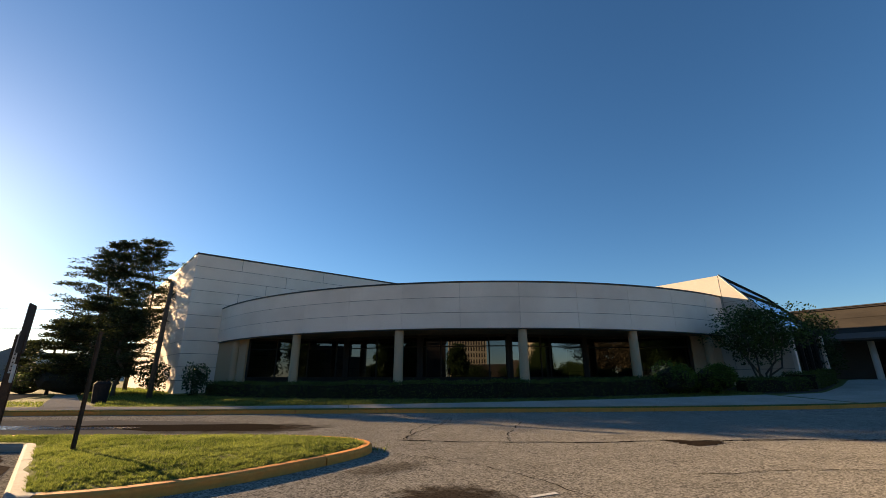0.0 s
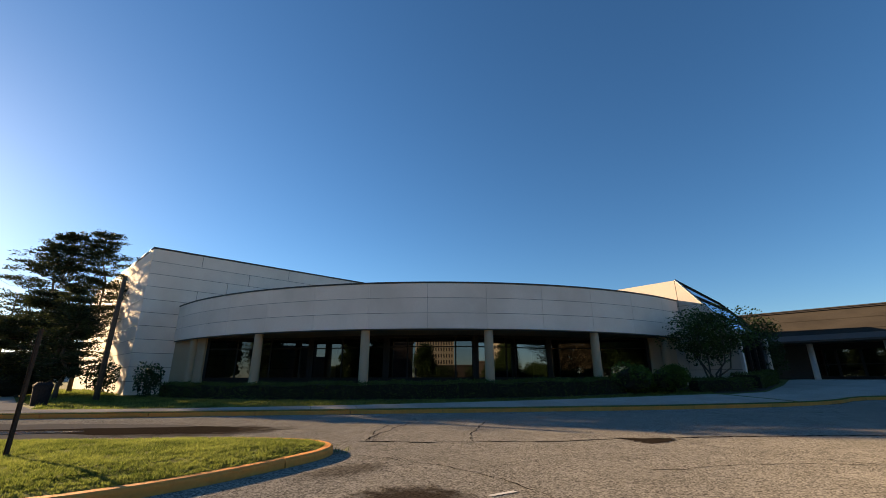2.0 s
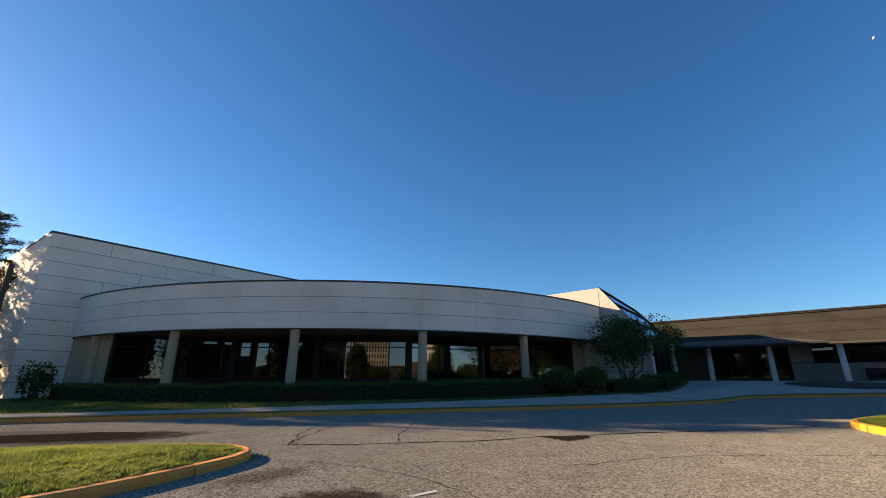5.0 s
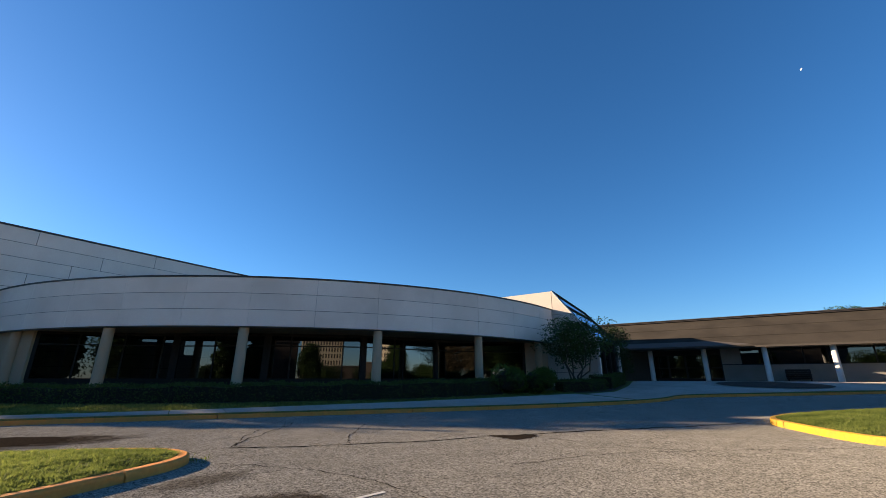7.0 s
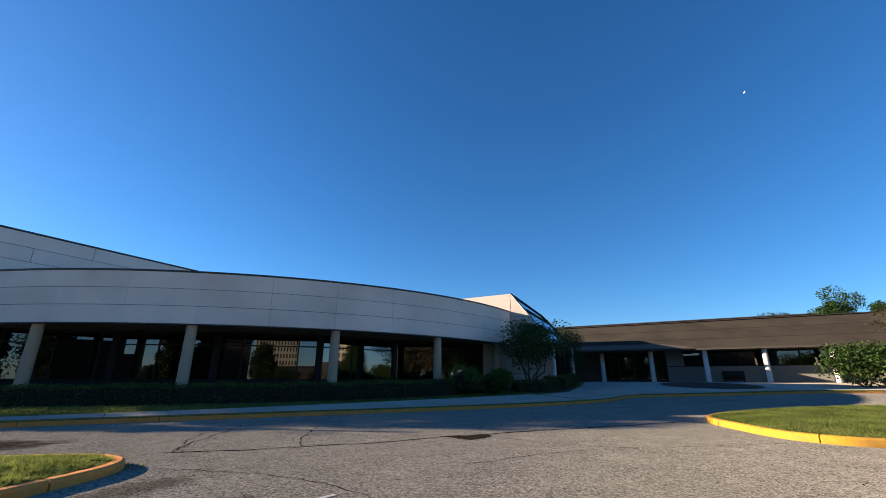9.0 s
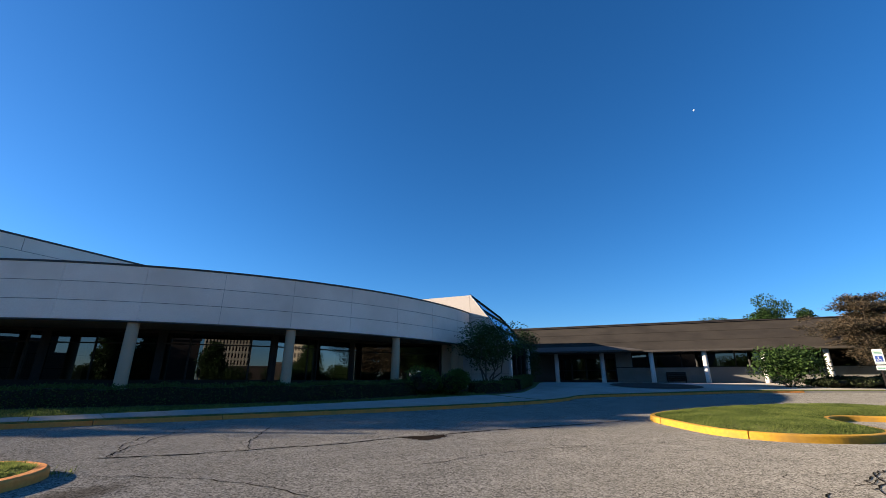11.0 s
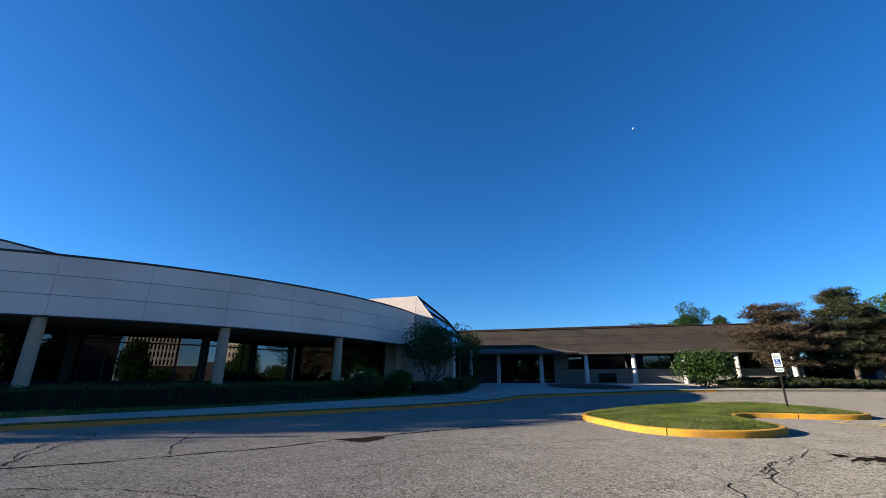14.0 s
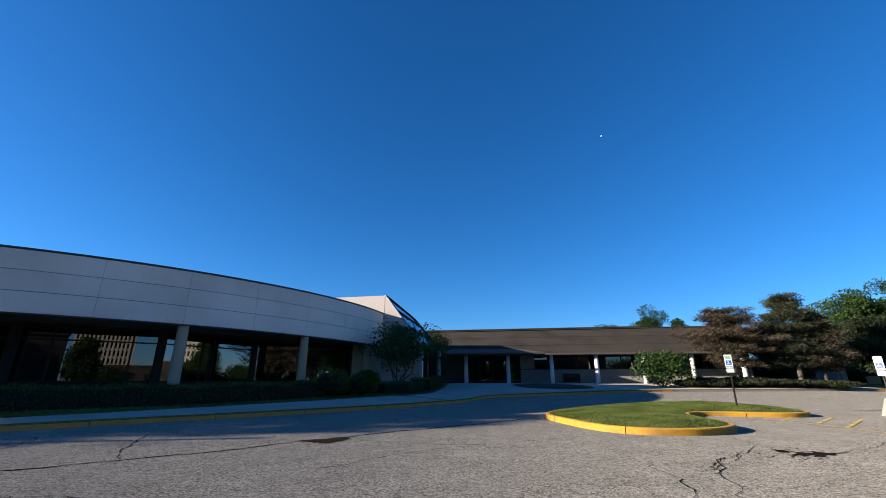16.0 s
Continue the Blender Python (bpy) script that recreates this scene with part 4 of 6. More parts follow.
def shrub(name, x, y, z, width, height, material, label, leaf=0.09, count=5200, category="shrub", group="", lobes=9, core=True):
    """A rounded shrub: leaves over several lobes, thicker outside, a near-black solid within as inner shade."""
    ob = base(name, x, y, z, label, category, group)
    mids = in_ball(lobes, 0.2) * [width * 0.3, width * 0.3, height * 0.22] + [x, y, z + height * 0.55]
    mids[:, 2] = np.maximum(mids[:, 2], z + height * 0.34)
    places, ways = [], []
    for c in mids:
        own = in_ball(count // lobes, 0.72)
        own *= 1 + 0.12 * np.sin(own[:, :1] * 9 + own[:, 1:2] * 7)
        scale = np.array([width * 0.27, width * 0.27, height * 0.36]) * rng.uniform(0.85, 1.15)
        places.append(c + own * scale)
        ways.append(own)
    p, w = np.concatenate(places), np.concatenate(ways)
    keep = p[:, 2] > z
    q = leaf_quads(p[keep], leaf, w[keep], 0.6, 1.5)
    fast_mesh("foliage", q, 4, material, ob)
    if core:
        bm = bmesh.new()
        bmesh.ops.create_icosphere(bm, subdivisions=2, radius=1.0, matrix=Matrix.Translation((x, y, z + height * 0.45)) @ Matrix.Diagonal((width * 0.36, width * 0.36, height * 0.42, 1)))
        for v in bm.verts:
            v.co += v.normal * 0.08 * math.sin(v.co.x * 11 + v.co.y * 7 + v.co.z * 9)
        part("twig_core", bm, M_CORE_DARK, ob)
    return ob


def hedge(name, line, width, height, z, material, label, leaf=0.07, density=420, category="hedge"):
    """A clipped hedge along a line: leaves over its sides and top, a near-black core as inner shade."""
    x0, y0 = line[len(line) // 2]
    ob = base(name, x0, y0, z(x0, y0), label, category)
    fine = resample(line, 0.4)
    places, ways = [], []
    left, right = [], []
    for i, (x, y) in enumerate(fine):
        a, b = fine[max(i - 1, 0)], fine[min(i + 1, len(fine) - 1)]
        d = math.hypot(b[0] - a[0], b[1] - a[1])
        ux, uy = (b[0] - a[0]) / d, (b[1] - a[1]) / d
        g = z(x, y)
        h = height * (1 + 0.05 * math.sin(i * 0.9) + 0.035 * math.sin(i * 2.3 + 1))
        n = int(density * 0.4 * (width + 2 * height))
        k = rng.uniform(0, width + 2 * h, n)
        along = rng.uniform(-0.25, 0.25, n)
        off = np.where(k < h, -width / 2, np.where(k < h + width, k - h - width / 2, width / 2))
        up = np.where(k < h, k, np.where(k < h + width, h, 2 * h + width - k))
        out = np.stack([np.where(k < h, -1, np.where(k < h + width, 0, 1)) * -uy, np.where(k < h, -1, np.where(k < h + width, 0, 1)) * ux, ((k > h) & (k < h + width)) * 1.0], 1)
        jit = rng.normal(size=n) * 0.045
        p = np.stack([x + ux * along - uy * off, y + uy * along + ux * off, g + up], 1) + out * jit[:, None] + rng.normal(size=(n, 3)) * 0.02
        places.append(p)
        ways.append(out + [0, 0, 0.4])
        left.append((x + uy * (width / 2 - 0.07), y - ux * (width / 2 - 0.07), g, h - 0.07))
        right.append((x - uy * (width / 2 - 0.07), y + ux * (width / 2 - 0.07), g, h - 0.07))
    q = leaf_quads(np.concatenate(places), leaf, np.concatenate(ways), 0.6, 1.3)
    fast_mesh("foliage", q, 4, material, ob)
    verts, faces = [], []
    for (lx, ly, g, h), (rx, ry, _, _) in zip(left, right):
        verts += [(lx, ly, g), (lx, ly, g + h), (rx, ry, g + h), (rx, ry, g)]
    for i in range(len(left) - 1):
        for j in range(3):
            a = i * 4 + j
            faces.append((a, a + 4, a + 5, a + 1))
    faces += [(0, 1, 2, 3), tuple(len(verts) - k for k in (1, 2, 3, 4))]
    raw("twig_core", verts, faces, M_CORE_DARK, ob)
    return ob


# Beds of soil under the planting.
HEDGE_LINE = [arc(th, CR + 0.85) for th in np.linspace(-41, 23, 30)]
bed_line_in, bed_line_out = [arc(th, CR - 1.0) for th in np.linspace(-43, 33, 50)], [arc(th, CR + 1.7) for th in np.linspace(-43, 33, 50)]
tagged(sheet("planting_bed", bed_line_in, bed_line_out, 4, lambda x, y: site_z(x, y) + 0.02, M_SOIL), "dark soil bed along the curved front", "soil", kind="structure")
patch_sheet("planting_bed", smooth_line([(13.6, 18.6), (16.4, 19.0), (20.2, 22.3), (24.2, 26.2), (23.5, 27.5), (19, 24), (16, 22.5), (13.0, 20.6)], 2, True), site_z, M_SOIL, "dark soil bed beside the entrance apron", "soil", lift=0.025)

hedge("hedge", HEDGE_LINE, 1.15, 0.66, site_z, M_HEDGE, "low clipped dark green hedge along the curved front")
for x, y, w, h in ((10.4, 19.35, 2.1, 1.35), (12.1, 19.3, 2.0, 1.25)):
    shrub("shrub", x, y, site_z(x, y), w, h, M_LEAF_BRIGHT, "rounded dense dark green shrub by the hedge's end", count=7000, leaf=0.085, group="shrubs by the hedge")
hedge("hedge", [(13.6, 19.7), (15.2, 19.6), (16.6, 20.2)], 0.9, 0.55, site_z, M_HEDGE, "low dark hedge below the multi-stemmed tree")
hedge("hedge", [(17.6, 21.2), (19.6, 22.9), (21.4, 24.4)], 1.3, 0.7, site_z, M_HEDGE, "low clipped hedge beside the entrance apron")
broadleaf("small_tree", 15.7, 20.9, site_z(15.7, 20.9), 3.9, 3.8, M_LEAF_MID, "multi-stemmed small tree with an open dark green crown", stems=6, trunk=0.055, clear=0.4, clumps=36, per=260, leaf=0.12, flat=0.36)
broadleaf("small_tree", 22.3, 25.6, site_z(22.3, 25.6), 3.9, 3.0, M_LEAF_DEEP, "dense dark small tree at the atrium's corner", stems=3, trunk=0.05, clear=0.1, clumps=40, per=300, leaf=0.13)

# Left: old conifers beside the hall.
hz_ = site_z(-15, 20)
conifer("conifer", -23.3, 31.6, hz_, 11.4, 5.8, M_NEEDLE, "tall ragged dark conifer beside the hall's sunlit wall", trunk=0.15, clear=0.2, levels=24, per_level=9, tufts=16, needles=14, leaf=0.17, lean=(0.0, 0.0), pointed=0.42, thin=0.1, pad=0.8, droop=0.4, group="conifers by the hall")
conifer("conifer", -25.4, 30.6, hz_, 11.3, 5.4, M_NEEDLE, "tall dark conifer with level branches and gaps", trunk=0.14, clear=0.16, levels=24, per_level=9, tufts=17, needles=14, leaf=0.171, lean=(0.1, 0.1), pointed=0.4, thin=0.06, pad=0.8, droop=0.4, group="conifers by the hall")
conifer("conifer", -21.2, 25.2, hz_, 6.0, 5.0, M_NEEDLE, "lower spreading conifer before the tall pair", trunk=0.11, clear=0.14, levels=13, per_level=10, tufts=15, needles=14, leaf=0.17, pointed=0.7, thin=0.1, pad=0.9, droop=0.2, group="conifers by the hall")
conifer("conifer", -22.9, 25.0, hz_, 4.4, 3.6, M_NEEDLE, "low spreading conifer with level branches", trunk=0.1, clear=0.12, levels=10, per_level=10, tufts=14, needles=14, leaf=0.17, pointed=0.7, thin=0.1, pad=0.9, droop=0.2, group="conifers by the hall")
conifer("conifer", -17.0, 22.3, hz_, 5.0, 2.9, M_NEEDLE, "slim conifer beside the wooden pole", trunk=0.11, clear=0.2, levels=11, per_level=9, tufts=13, needles=10, leaf=0.16, pointed=0.5, thin=0.15, pad=0.9, droop=0.2, group="conifers by the hall")
conifer("conifer", -18.0, 23.2, hz_, 5.6, 2.8, M_NEEDLE, "slender conifer among the trunks by the hall", trunk=0.11, clear=0.2, levels=12, per_level=9, tufts=13, needles=10, leaf=0.16, pointed=0.5, thin=0.2, pad=0.9, droop=0.2, group="conifers by the hall")
shrub("shrub", -17.2, 25.6, hz_, 2.2, 1.9, M_LEAF_DEEP, "sparse shrub against the hall's foot", count=1700, leaf=0.13, core=False)
shrub("shrub", -13.4, 23.6, hz_, 1.9, 1.75, M_LEAF_DEEP, "thin-twigged shrub beside the hall corner", count=1500, leaf=0.12, core=False)
shrub("shrub", -22.0, 25.6, 0.15, 5.0, 1.75, M_NEEDLE, "wide dark shrub along the side path", count=7000, leaf=0.13)
shrub("shrub", -26.5, 27.2, 0.15, 2.6, 1.3, M_LEAF, "low rounded shrub by the side lot", count=3500, leaf=0.12)
conifer("far_tree", -40.6, 41.2, 0.1, 4.5, 1.7, M_NEEDLE, "dark narrow conical tree across the side lot", trunk=0.1, clear=0.04, levels=16, per_level=9, tufts=6, needles=12, leaf=0.22, pointed=0.6, pad=0.8)
shrub("far_shrub", -47, 43, 0.1, 3.4, 1.5, M_NEEDLE, "low dark shrub across the side lot", count=2600, leaf=0.2)


# Right: bush, junipers, browning pines, green trees behind.
SR = 0.8
broadleaf("bush", 35.1, 13.2, SR - 0.05, 2.5, 3.7, M_LEAF_MID, "large leafy bush on short stems in front of the wing", category="bush", stems=5, trunk=0.06, clear=0.14, clumps=56, per=170, leaf=0.17, flat=0.6, bark=M_BARK_PALE)
for x, y, w, h in ((36.2, 11.4, 2.2, 0.75), (37.3, 10.2, 2.4, 0.85), (38.4, 9.3, 2.2, 0.7), (39.3, 8.2, 2.5, 0.95), (40.2, 7.1, 2.4, 0.8), (41.0, 6.1, 2.2, 0.65), (41.6, 5.0, 2.6, 0.75), (42.1, 3.8, 2.3, 0.6), (37.9, 11.4, 2.4, 0.95), (40.4, 9.4, 2.6, 1.0)):
    shrub("juniper", x, y, SR - 0.08, w * 1.15, h * 0.72, M_NEEDLE, "low spreading dark green juniper below the pines", count=3400, leaf=0.13, lobes=11, group="junipers below the pines")
PINE = dict(tufts=5, needles=130, leaf=0.15, pad=1.5, puff=0.42, blade=0.3, bark=M_BARK_MID, group="pines at the wing's end", droop=0.4)
conifer("pine", 39.3, 9.2, SR, 5.7, 6.6, M_NEEDLE_DRY, "broad pine with half its needles browned", trunk=0.16, clear=0.27, levels=14, per_level=9, lean=(-0.2, 0.2), pointed=0.36, thin=0.12, **PINE)
conifer("pine", 41.6, 5.8, SR - 0.05, 6.8, 5.4, M_NEEDLE_MIX, "leaning grey-green pine with a pale forked trunk", trunk=0.2, clear=0.22, levels=17, per_level=8, lean=(0.1, 0.1), pointed=0.55, thin=0.16, **PINE)
conifer("pine", 42.6, 4.4, SR - 0.05, 5.2, 4.2, M_NEEDLE_DRY, "smaller browned pine beside the leaning one", trunk=0.13, clear=0.2, levels=9, per_level=8, pointed=0.4, thin=0.1, **PINE)
conifer("pine", 54.5, 9.3, SR, 5.6, 5.6, M_NEEDLE, "dark dense pine in shade at the wing's end", trunk=0.16, clear=0.1, levels=12, per_level=9, tufts=6, needles=40, leaf=0.22, pad=1.4, puff=0.6, blade=0.45, pointed=0.36, group="pines at the wing's end", droop=0.2)
conifer("pine", 50.4, 1.8, SR, 5.6, 6.8, M_NEEDLE, "dark dense pine in shade behind the others", trunk=0.16, clear=0.3, levels=10, per_level=10, tufts=6, needles=44, leaf=0.22, pad=1.5, pointed=0.36, group="pines at the wing's end", droop=0.2)
for x, y, h, w in ((68, 3.6, 10.4, 5.0), (70, 0.6, 11.6, 5.6), (72, 7.0, 9.6, 5.0), (66, -5.0, 12.0, 7.5)):
    broadleaf("green_tree", x, y, 0.8, h, w, M_LEAF_MID, "tall full green tree beyond the lot", clear=0.08, clumps=80, per=420, leaf=0.24, trunk=0.25, group="trees beyond the lot")
for x, y, h, w in ((79.4, 30.8, 12.9, 5.6), (76.5, 37.2, 10.9, 5.0), (80.7, 26.4, 10.9, 3.2)):
    broadleaf("roof_tree", x, y, 0.8, h, w, M_LEAF_FAR, "green tree crown showing above the wing's roof", clear=0.3, clumps=44, per=380, leaf=0.27, trunk=0.2, group="trees behind the wing")
for x, y, w, h in ((61, 2.2, 5, 2.6), (60, -1.5, 5, 3.2), (62, -5.5, 6, 3.6), (64, 7.5, 5, 3.0), (63, 4.4, 5, 2.8)):
    shrub("far_shrub", x, y, 0.75, w, h, M_LEAF_DEEP, "dense dark shrub below the far trees", count=6500, leaf=0.2, group="shrubs below the far trees")


# ---- asphalt wear ----
def ribbon(name, pts, width, label, jitter=0.06, material=None, lift=0.005):
    """A crack: a ragged dark ribbon along a plan line, its width uneven."""
    line = resample(pts, 0.12)
    verts, faces = [], []
    wander = 0.0
    for i, (x, y) in enumerate(line):
        a, b = line[max(i - 1, 0)], line[min(i + 1, len(line) - 1)]
        d = math.hypot(b[0] - a[0], b[1] - a[1]) or 1
        nx, ny = -(b[1] - a[1]) / d, (b[0] - a[0]) / d
        wander = wander * 0.75 + rng.normal() * jitter * 0.5
        w = width * 0.7 * rng.uniform(0.35, 1.25) * (0.25 if i in (0, len(line) - 1) else 1)
        x, y = x + nx * wander, y + ny * wander
        z = ground_z(x, y) + lift
        verts += [(x - nx * w / 2, y - ny * w / 2, z), (x + nx * w / 2, y + ny * w / 2, z)]
    faces = [(2 * i, 2 * i + 2, 2 * i + 3, 2 * i + 1) for i in range(len(line) - 1)]
    return tagged(raw(name, verts, faces, material or M_TAR), label, "crack", kind="structure")


C_LABEL = "thin dark crack across the weathered asphalt"
ribbon("crack", [(-0.95, 8.5), (-0.3, 8.3), (1.07, 8.19), (2.96, 8.1), (4.0, 8.35)], 0.085, "long dark crack running across the asphalt", 0.035)
ribbon("crack", [(4.2, 8.2), (5.4, 8.4), (8.2, 8.3), (11.5, 8.35)], 0.12, "wide dark crack at the edge of the old patch", 0.05)
for pts, w in (([(-0.7, 8.5), (-0.55, 9.6), (-0.1, 11.0), (0.3, 12.4)], 0.036), ([(-0.72, 8.6), (-0.75, 9.8), (-0.5, 11.2)], 0.03), ([(1.19, 8.3), (1.35, 9.3), (1.6, 10.2), (2.0, 11.6)], 0.034),
               ([(4.95, 7.9), (5.3, 7.1), (5.9, 6.2), (6.4, 5.6)], 0.03), ([(3.1, 5.6), (4.4, 5.75), (5.6, 5.85), (6.5, 5.6), (8.0, 5.2), (9.6, 4.9)], 0.03), ([(-0.7, 7.0), (0.4, 6.2), (1.2, 5.2), (1.7, 4.2)], 0.025)):
    ribbon("crack", pts, w, C_LABEL, 0.05)
# The crazed stretch beside the far island: a main run, its branches, and finer lines round it.
RUNS = [([(11.44, 2.95), (10.9, 2.62), (10.29, 2.17), (10.07, 1.84), (9.99, 1.6)], 0.03), ([(10.18, 2.25), (9.19, 2.06), (8.7, 2.13), (8.33, 2.19), (7.7, 2.13), (7.05, 2.03), (6.84, 2.07)], 0.042),
        ([(9.38, 2.12), (8.1, 2.02), (7.58, 2.03), (7.17, 1.93)], 0.03), ([(8.27, 2.24), (7.39, 1.98), (7.01, 1.93), (6.84, 1.99)], 0.045), ([(7.0, 1.92), (6.62, 1.76), (6.25, 1.54), (5.86, 1.41), (5.2, 1.0)], 0.032)]
RUNS += [([(7.0, 2.75), (6.65, 2.52), (6.28, 2.26), (5.77, 2.02), (5.58, 1.86), (5.2, 1.6)], 0.034), ([(6.36, 3.07), (6.75, 2.84), (7.19, 2.63), (7.55, 2.38), (8.06, 2.23)], 0.014), ([(5.88, 3.14), (6.29, 3.34), (6.63, 3.28)], 0.014),
         ([(7.13, 1.32), (7.39, 1.1), (7.82, 0.89), (8.42, 0.63), (10.2, 0.0)], 0.014), ([(6.37, 1.21), (6.77, 1.06), (7.15, 0.87), (7.58, 0.86), (7.98, 0.75)], 0.018), ([(8.35, 1.8), (8.8, 1.72), (9.21, 1.69), (9.7, 1.7)], 0.02)]
RUNS += [([(6.0, 4.7), (6.75, 4.23), (7.05, 3.89), (7.46, 3.92)], 0.014), ([(19.6, 2.6), (19.46, 2.04), (20.85, 1.25)], 0.08), ([(7.7, 2.13), (7.5, 1.99), (7.58, 2.03)], 0.03), ([(8.7, 2.13), (8.5, 2.04)], 0.026), ([(7.3, 2.08), (7.2, 1.94)], 0.03),
         ([(10.3, 1.0), (11.4, 0.75), (12.9, 0.5)], 0.03), ([(9.9, 1.09), (11.2, 0.62), (13.0, 0.2)], 0.02)]
for pts, w in RUNS:
    ribbon("crack", pts, w * 0.68, C_LABEL, 0.06)

# Kerb-foot gaps and kerb shadow as dark strips; cracks across the shaded lane.
foot = [(x - 0.02, y - 0.07) for x, y in smooth_line(KERB, 2) if 15.2 < x < 31]
for i in range(0, len(foot) - 3, 4):
    ribbon("seam", foot[i : i + 4], 0.06, "dark gap and drawn-in kerb shadow at the kerb's foot", 0.02)
for pts, w in (([(12.6, 12.9), (14.2, 12.6), (16.0, 12.7)], 0.07), ([(15.2, 14.2), (17.5, 13.4), (20.5, 13.0), (24.0, 12.2)], 0.05), ([(9.2, 13.6), (10.2, 12.2), (10.9, 10.4)], 0.04), ([(17.0, 10.6), (19.5, 10.2), (22.5, 10.4)], 0.05)):
    ribbon("crack", pts, w, C_LABEL, 0.06)

M_PATCH = shade("crumbled_asphalt", (0.014, 0.011, 0.009), (0.045, 0.035, 0.027), 22, 1.0, 0.8, 30, (0.03, 0.023, 0.017), 2.0, spec=0.0)
M_DARKER_ASPHALT = shade("darker_asphalt", (0.10, 0.094, 0.084), (0.19, 0.178, 0.156), 30, 0.95, 0.5, 50, (0.14, 0.13, 0.115), 0.9, spec=0.0)
M_SILT = shade("brown_silt", (0.05, 0.036, 0.026), (0.13, 0.10, 0.075), 18, 1.0, 0.8, 30, (0.08, 0.06, 0.045), 1.5, spec=0.0)
M_WET = shade("wet_silt", (0.014, 0.011, 0.009), (0.035, 0.028, 0.022), 24, 0.9, 0.5, 50, (0.025, 0.02, 0.016), 0.9, spec=0.0)


def flat_blot(name, pts, material, label, category="patch", rag=0.05, lift=0.006):
    """A thin worn patch lying flush on the asphalt."""
    line = [(x + rng.normal() * rag, y + rng.normal() * rag) for x, y in smooth_line(pts, 2, True)]
    cx, cy = sum(p[0] for p in line) / len(line), sum(p[1] for p in line) / len(line)
    verts = [(cx, cy, ground_z(cx, cy) + lift)] + [(x, y, ground_z(x, y) + lift) for x, y in line]
    n = len(line)
    ob = raw(name, verts, [(0, 1 + k, 1 + (k + 1) % n) for k in range(n)], material)
    return tagged(ob, label, category, kind="structure")


def stain_material(name, colour, strength):
    """A soft-edged stain: dark in its middle, ragged and fading outwards, on clear ground."""
    m = bpy.data.materials.new(name)
    m.use_nodes = True
    nt = m.node_tree
    bsdf, out = nt.nodes["Principled BSDF"], nt.nodes["Material Output"]
    bsdf.inputs["Base Color"].default_value = (*colour, 1)
    bsdf.inputs["Roughness"].default_value = 1.0
    bsdf.inputs["Specular IOR Level"].default_value = 0.0
    co = nt.nodes.new("ShaderNodeTexCoord")
    ball = nt.nodes.new("ShaderNodeTexGradient")
    ball.gradient_type = "SPHERICAL"
    nt.links.new(co.outputs["Object"], ball.inputs["Vector"])
    grain = nt.nodes.new("ShaderNodeTexNoise")
    grain.inputs["Scale"].default_value, grain.inputs["Detail"].default_value = 4.0, 8.0
    nt.links.new(co.outputs["Object"], grain.inputs["Vector"])
    mul = nt.nodes.new("ShaderNodeMath")
    mul.operation = "MULTIPLY_ADD"
    mul.inputs[1].default_value, mul.inputs[2].default_value = 1.2, -0.6
    nt.links.new(grain.outputs["Fac"], mul.inputs[0])
    add = nt.nodes.new("ShaderNodeMath")
    nt.links.new(ball.outputs["Fac"], add.inputs[0])
    nt.links.new(mul.outputs[0], add.inputs[1])
    rng_ = nt.nodes.new("ShaderNodeMapRange")
    rng_.inputs["From Min"].default_value, rng_.inputs["From Max"].default_value = 0.08, 0.5
    rng_.inputs["To Max"].default_value = strength
    nt.links.new(add.outputs[0], rng_.inputs["Value"])
    clear = nt.nodes.new("ShaderNodeBsdfTransparent")
    mix = nt.nodes.new("ShaderNodeMixShader")
    nt.links.new(rng_.outputs[0], mix.inputs["Fac"])
    nt.links.new(clear.outputs[0], mix.inputs[1])
    nt.links.new(bsdf.outputs[0], mix.inputs[2])
    nt.links.new(mix.outputs[0], out.inputs["Surface"])
    return m


M_OIL = stain_material("oil_stain", (0.03, 0.024, 0.02), 0.8)
M_FAINT_BLOT = stain_material("faint_dark_blot", (0.05, 0.042, 0.034), 0.4)


def soft_stain(x, y, rx, ry, turn, material, label):
    ob = raw("stain", [(math.cos(2 * math.pi * i / 32), math.sin(2 * math.pi * i / 32), 0) for i in range(32)], [tuple(range(32))], material)
    ob.matrix_basis = Matrix.Translation((x, y, ground_z(x, y) + 0.007)) @ Matrix.Rotation(radians(turn), 4, "Z") @ Matrix.Diagonal((rx, ry, 1, 1))
    return tagged(ob, label, "stain", kind="structure")


flat_blot("pothole", [(3.96, 8.4), (4.25, 8.44), (4.52, 8.35), (4.82, 8.27), (5.12, 8.27), (5.08, 8.08), (4.78, 7.86), (4.46, 7.66), (4.27, 7.78), (4.2, 7.98), (4.14, 8.2)], M_PATCH, "dark crumbled pothole at the end of the long crack", "pothole", 0.045)
flat_blot("pothole", [(9.72, 1.6), (9.9, 1.42), (10.1, 1.3), (10.3, 1.0), (10.05, 1.02), (9.8, 1.18), (9.5, 1.2), (9.52, 1.36), (9.3, 1.5), (9.58, 1.5)], M_TAR, "dark crumbled pothole beside the crazed cracks", "pothole", 0.07)
flat_blot("pothole", [(9.82, 1.93), (9.92, 1.78), (9.85, 1.66), (9.7, 1.58), (9.58, 1.66), (9.62, 1.8)], M_TAR, "small crumbled hole beside the larger one", "pothole", 0.04)
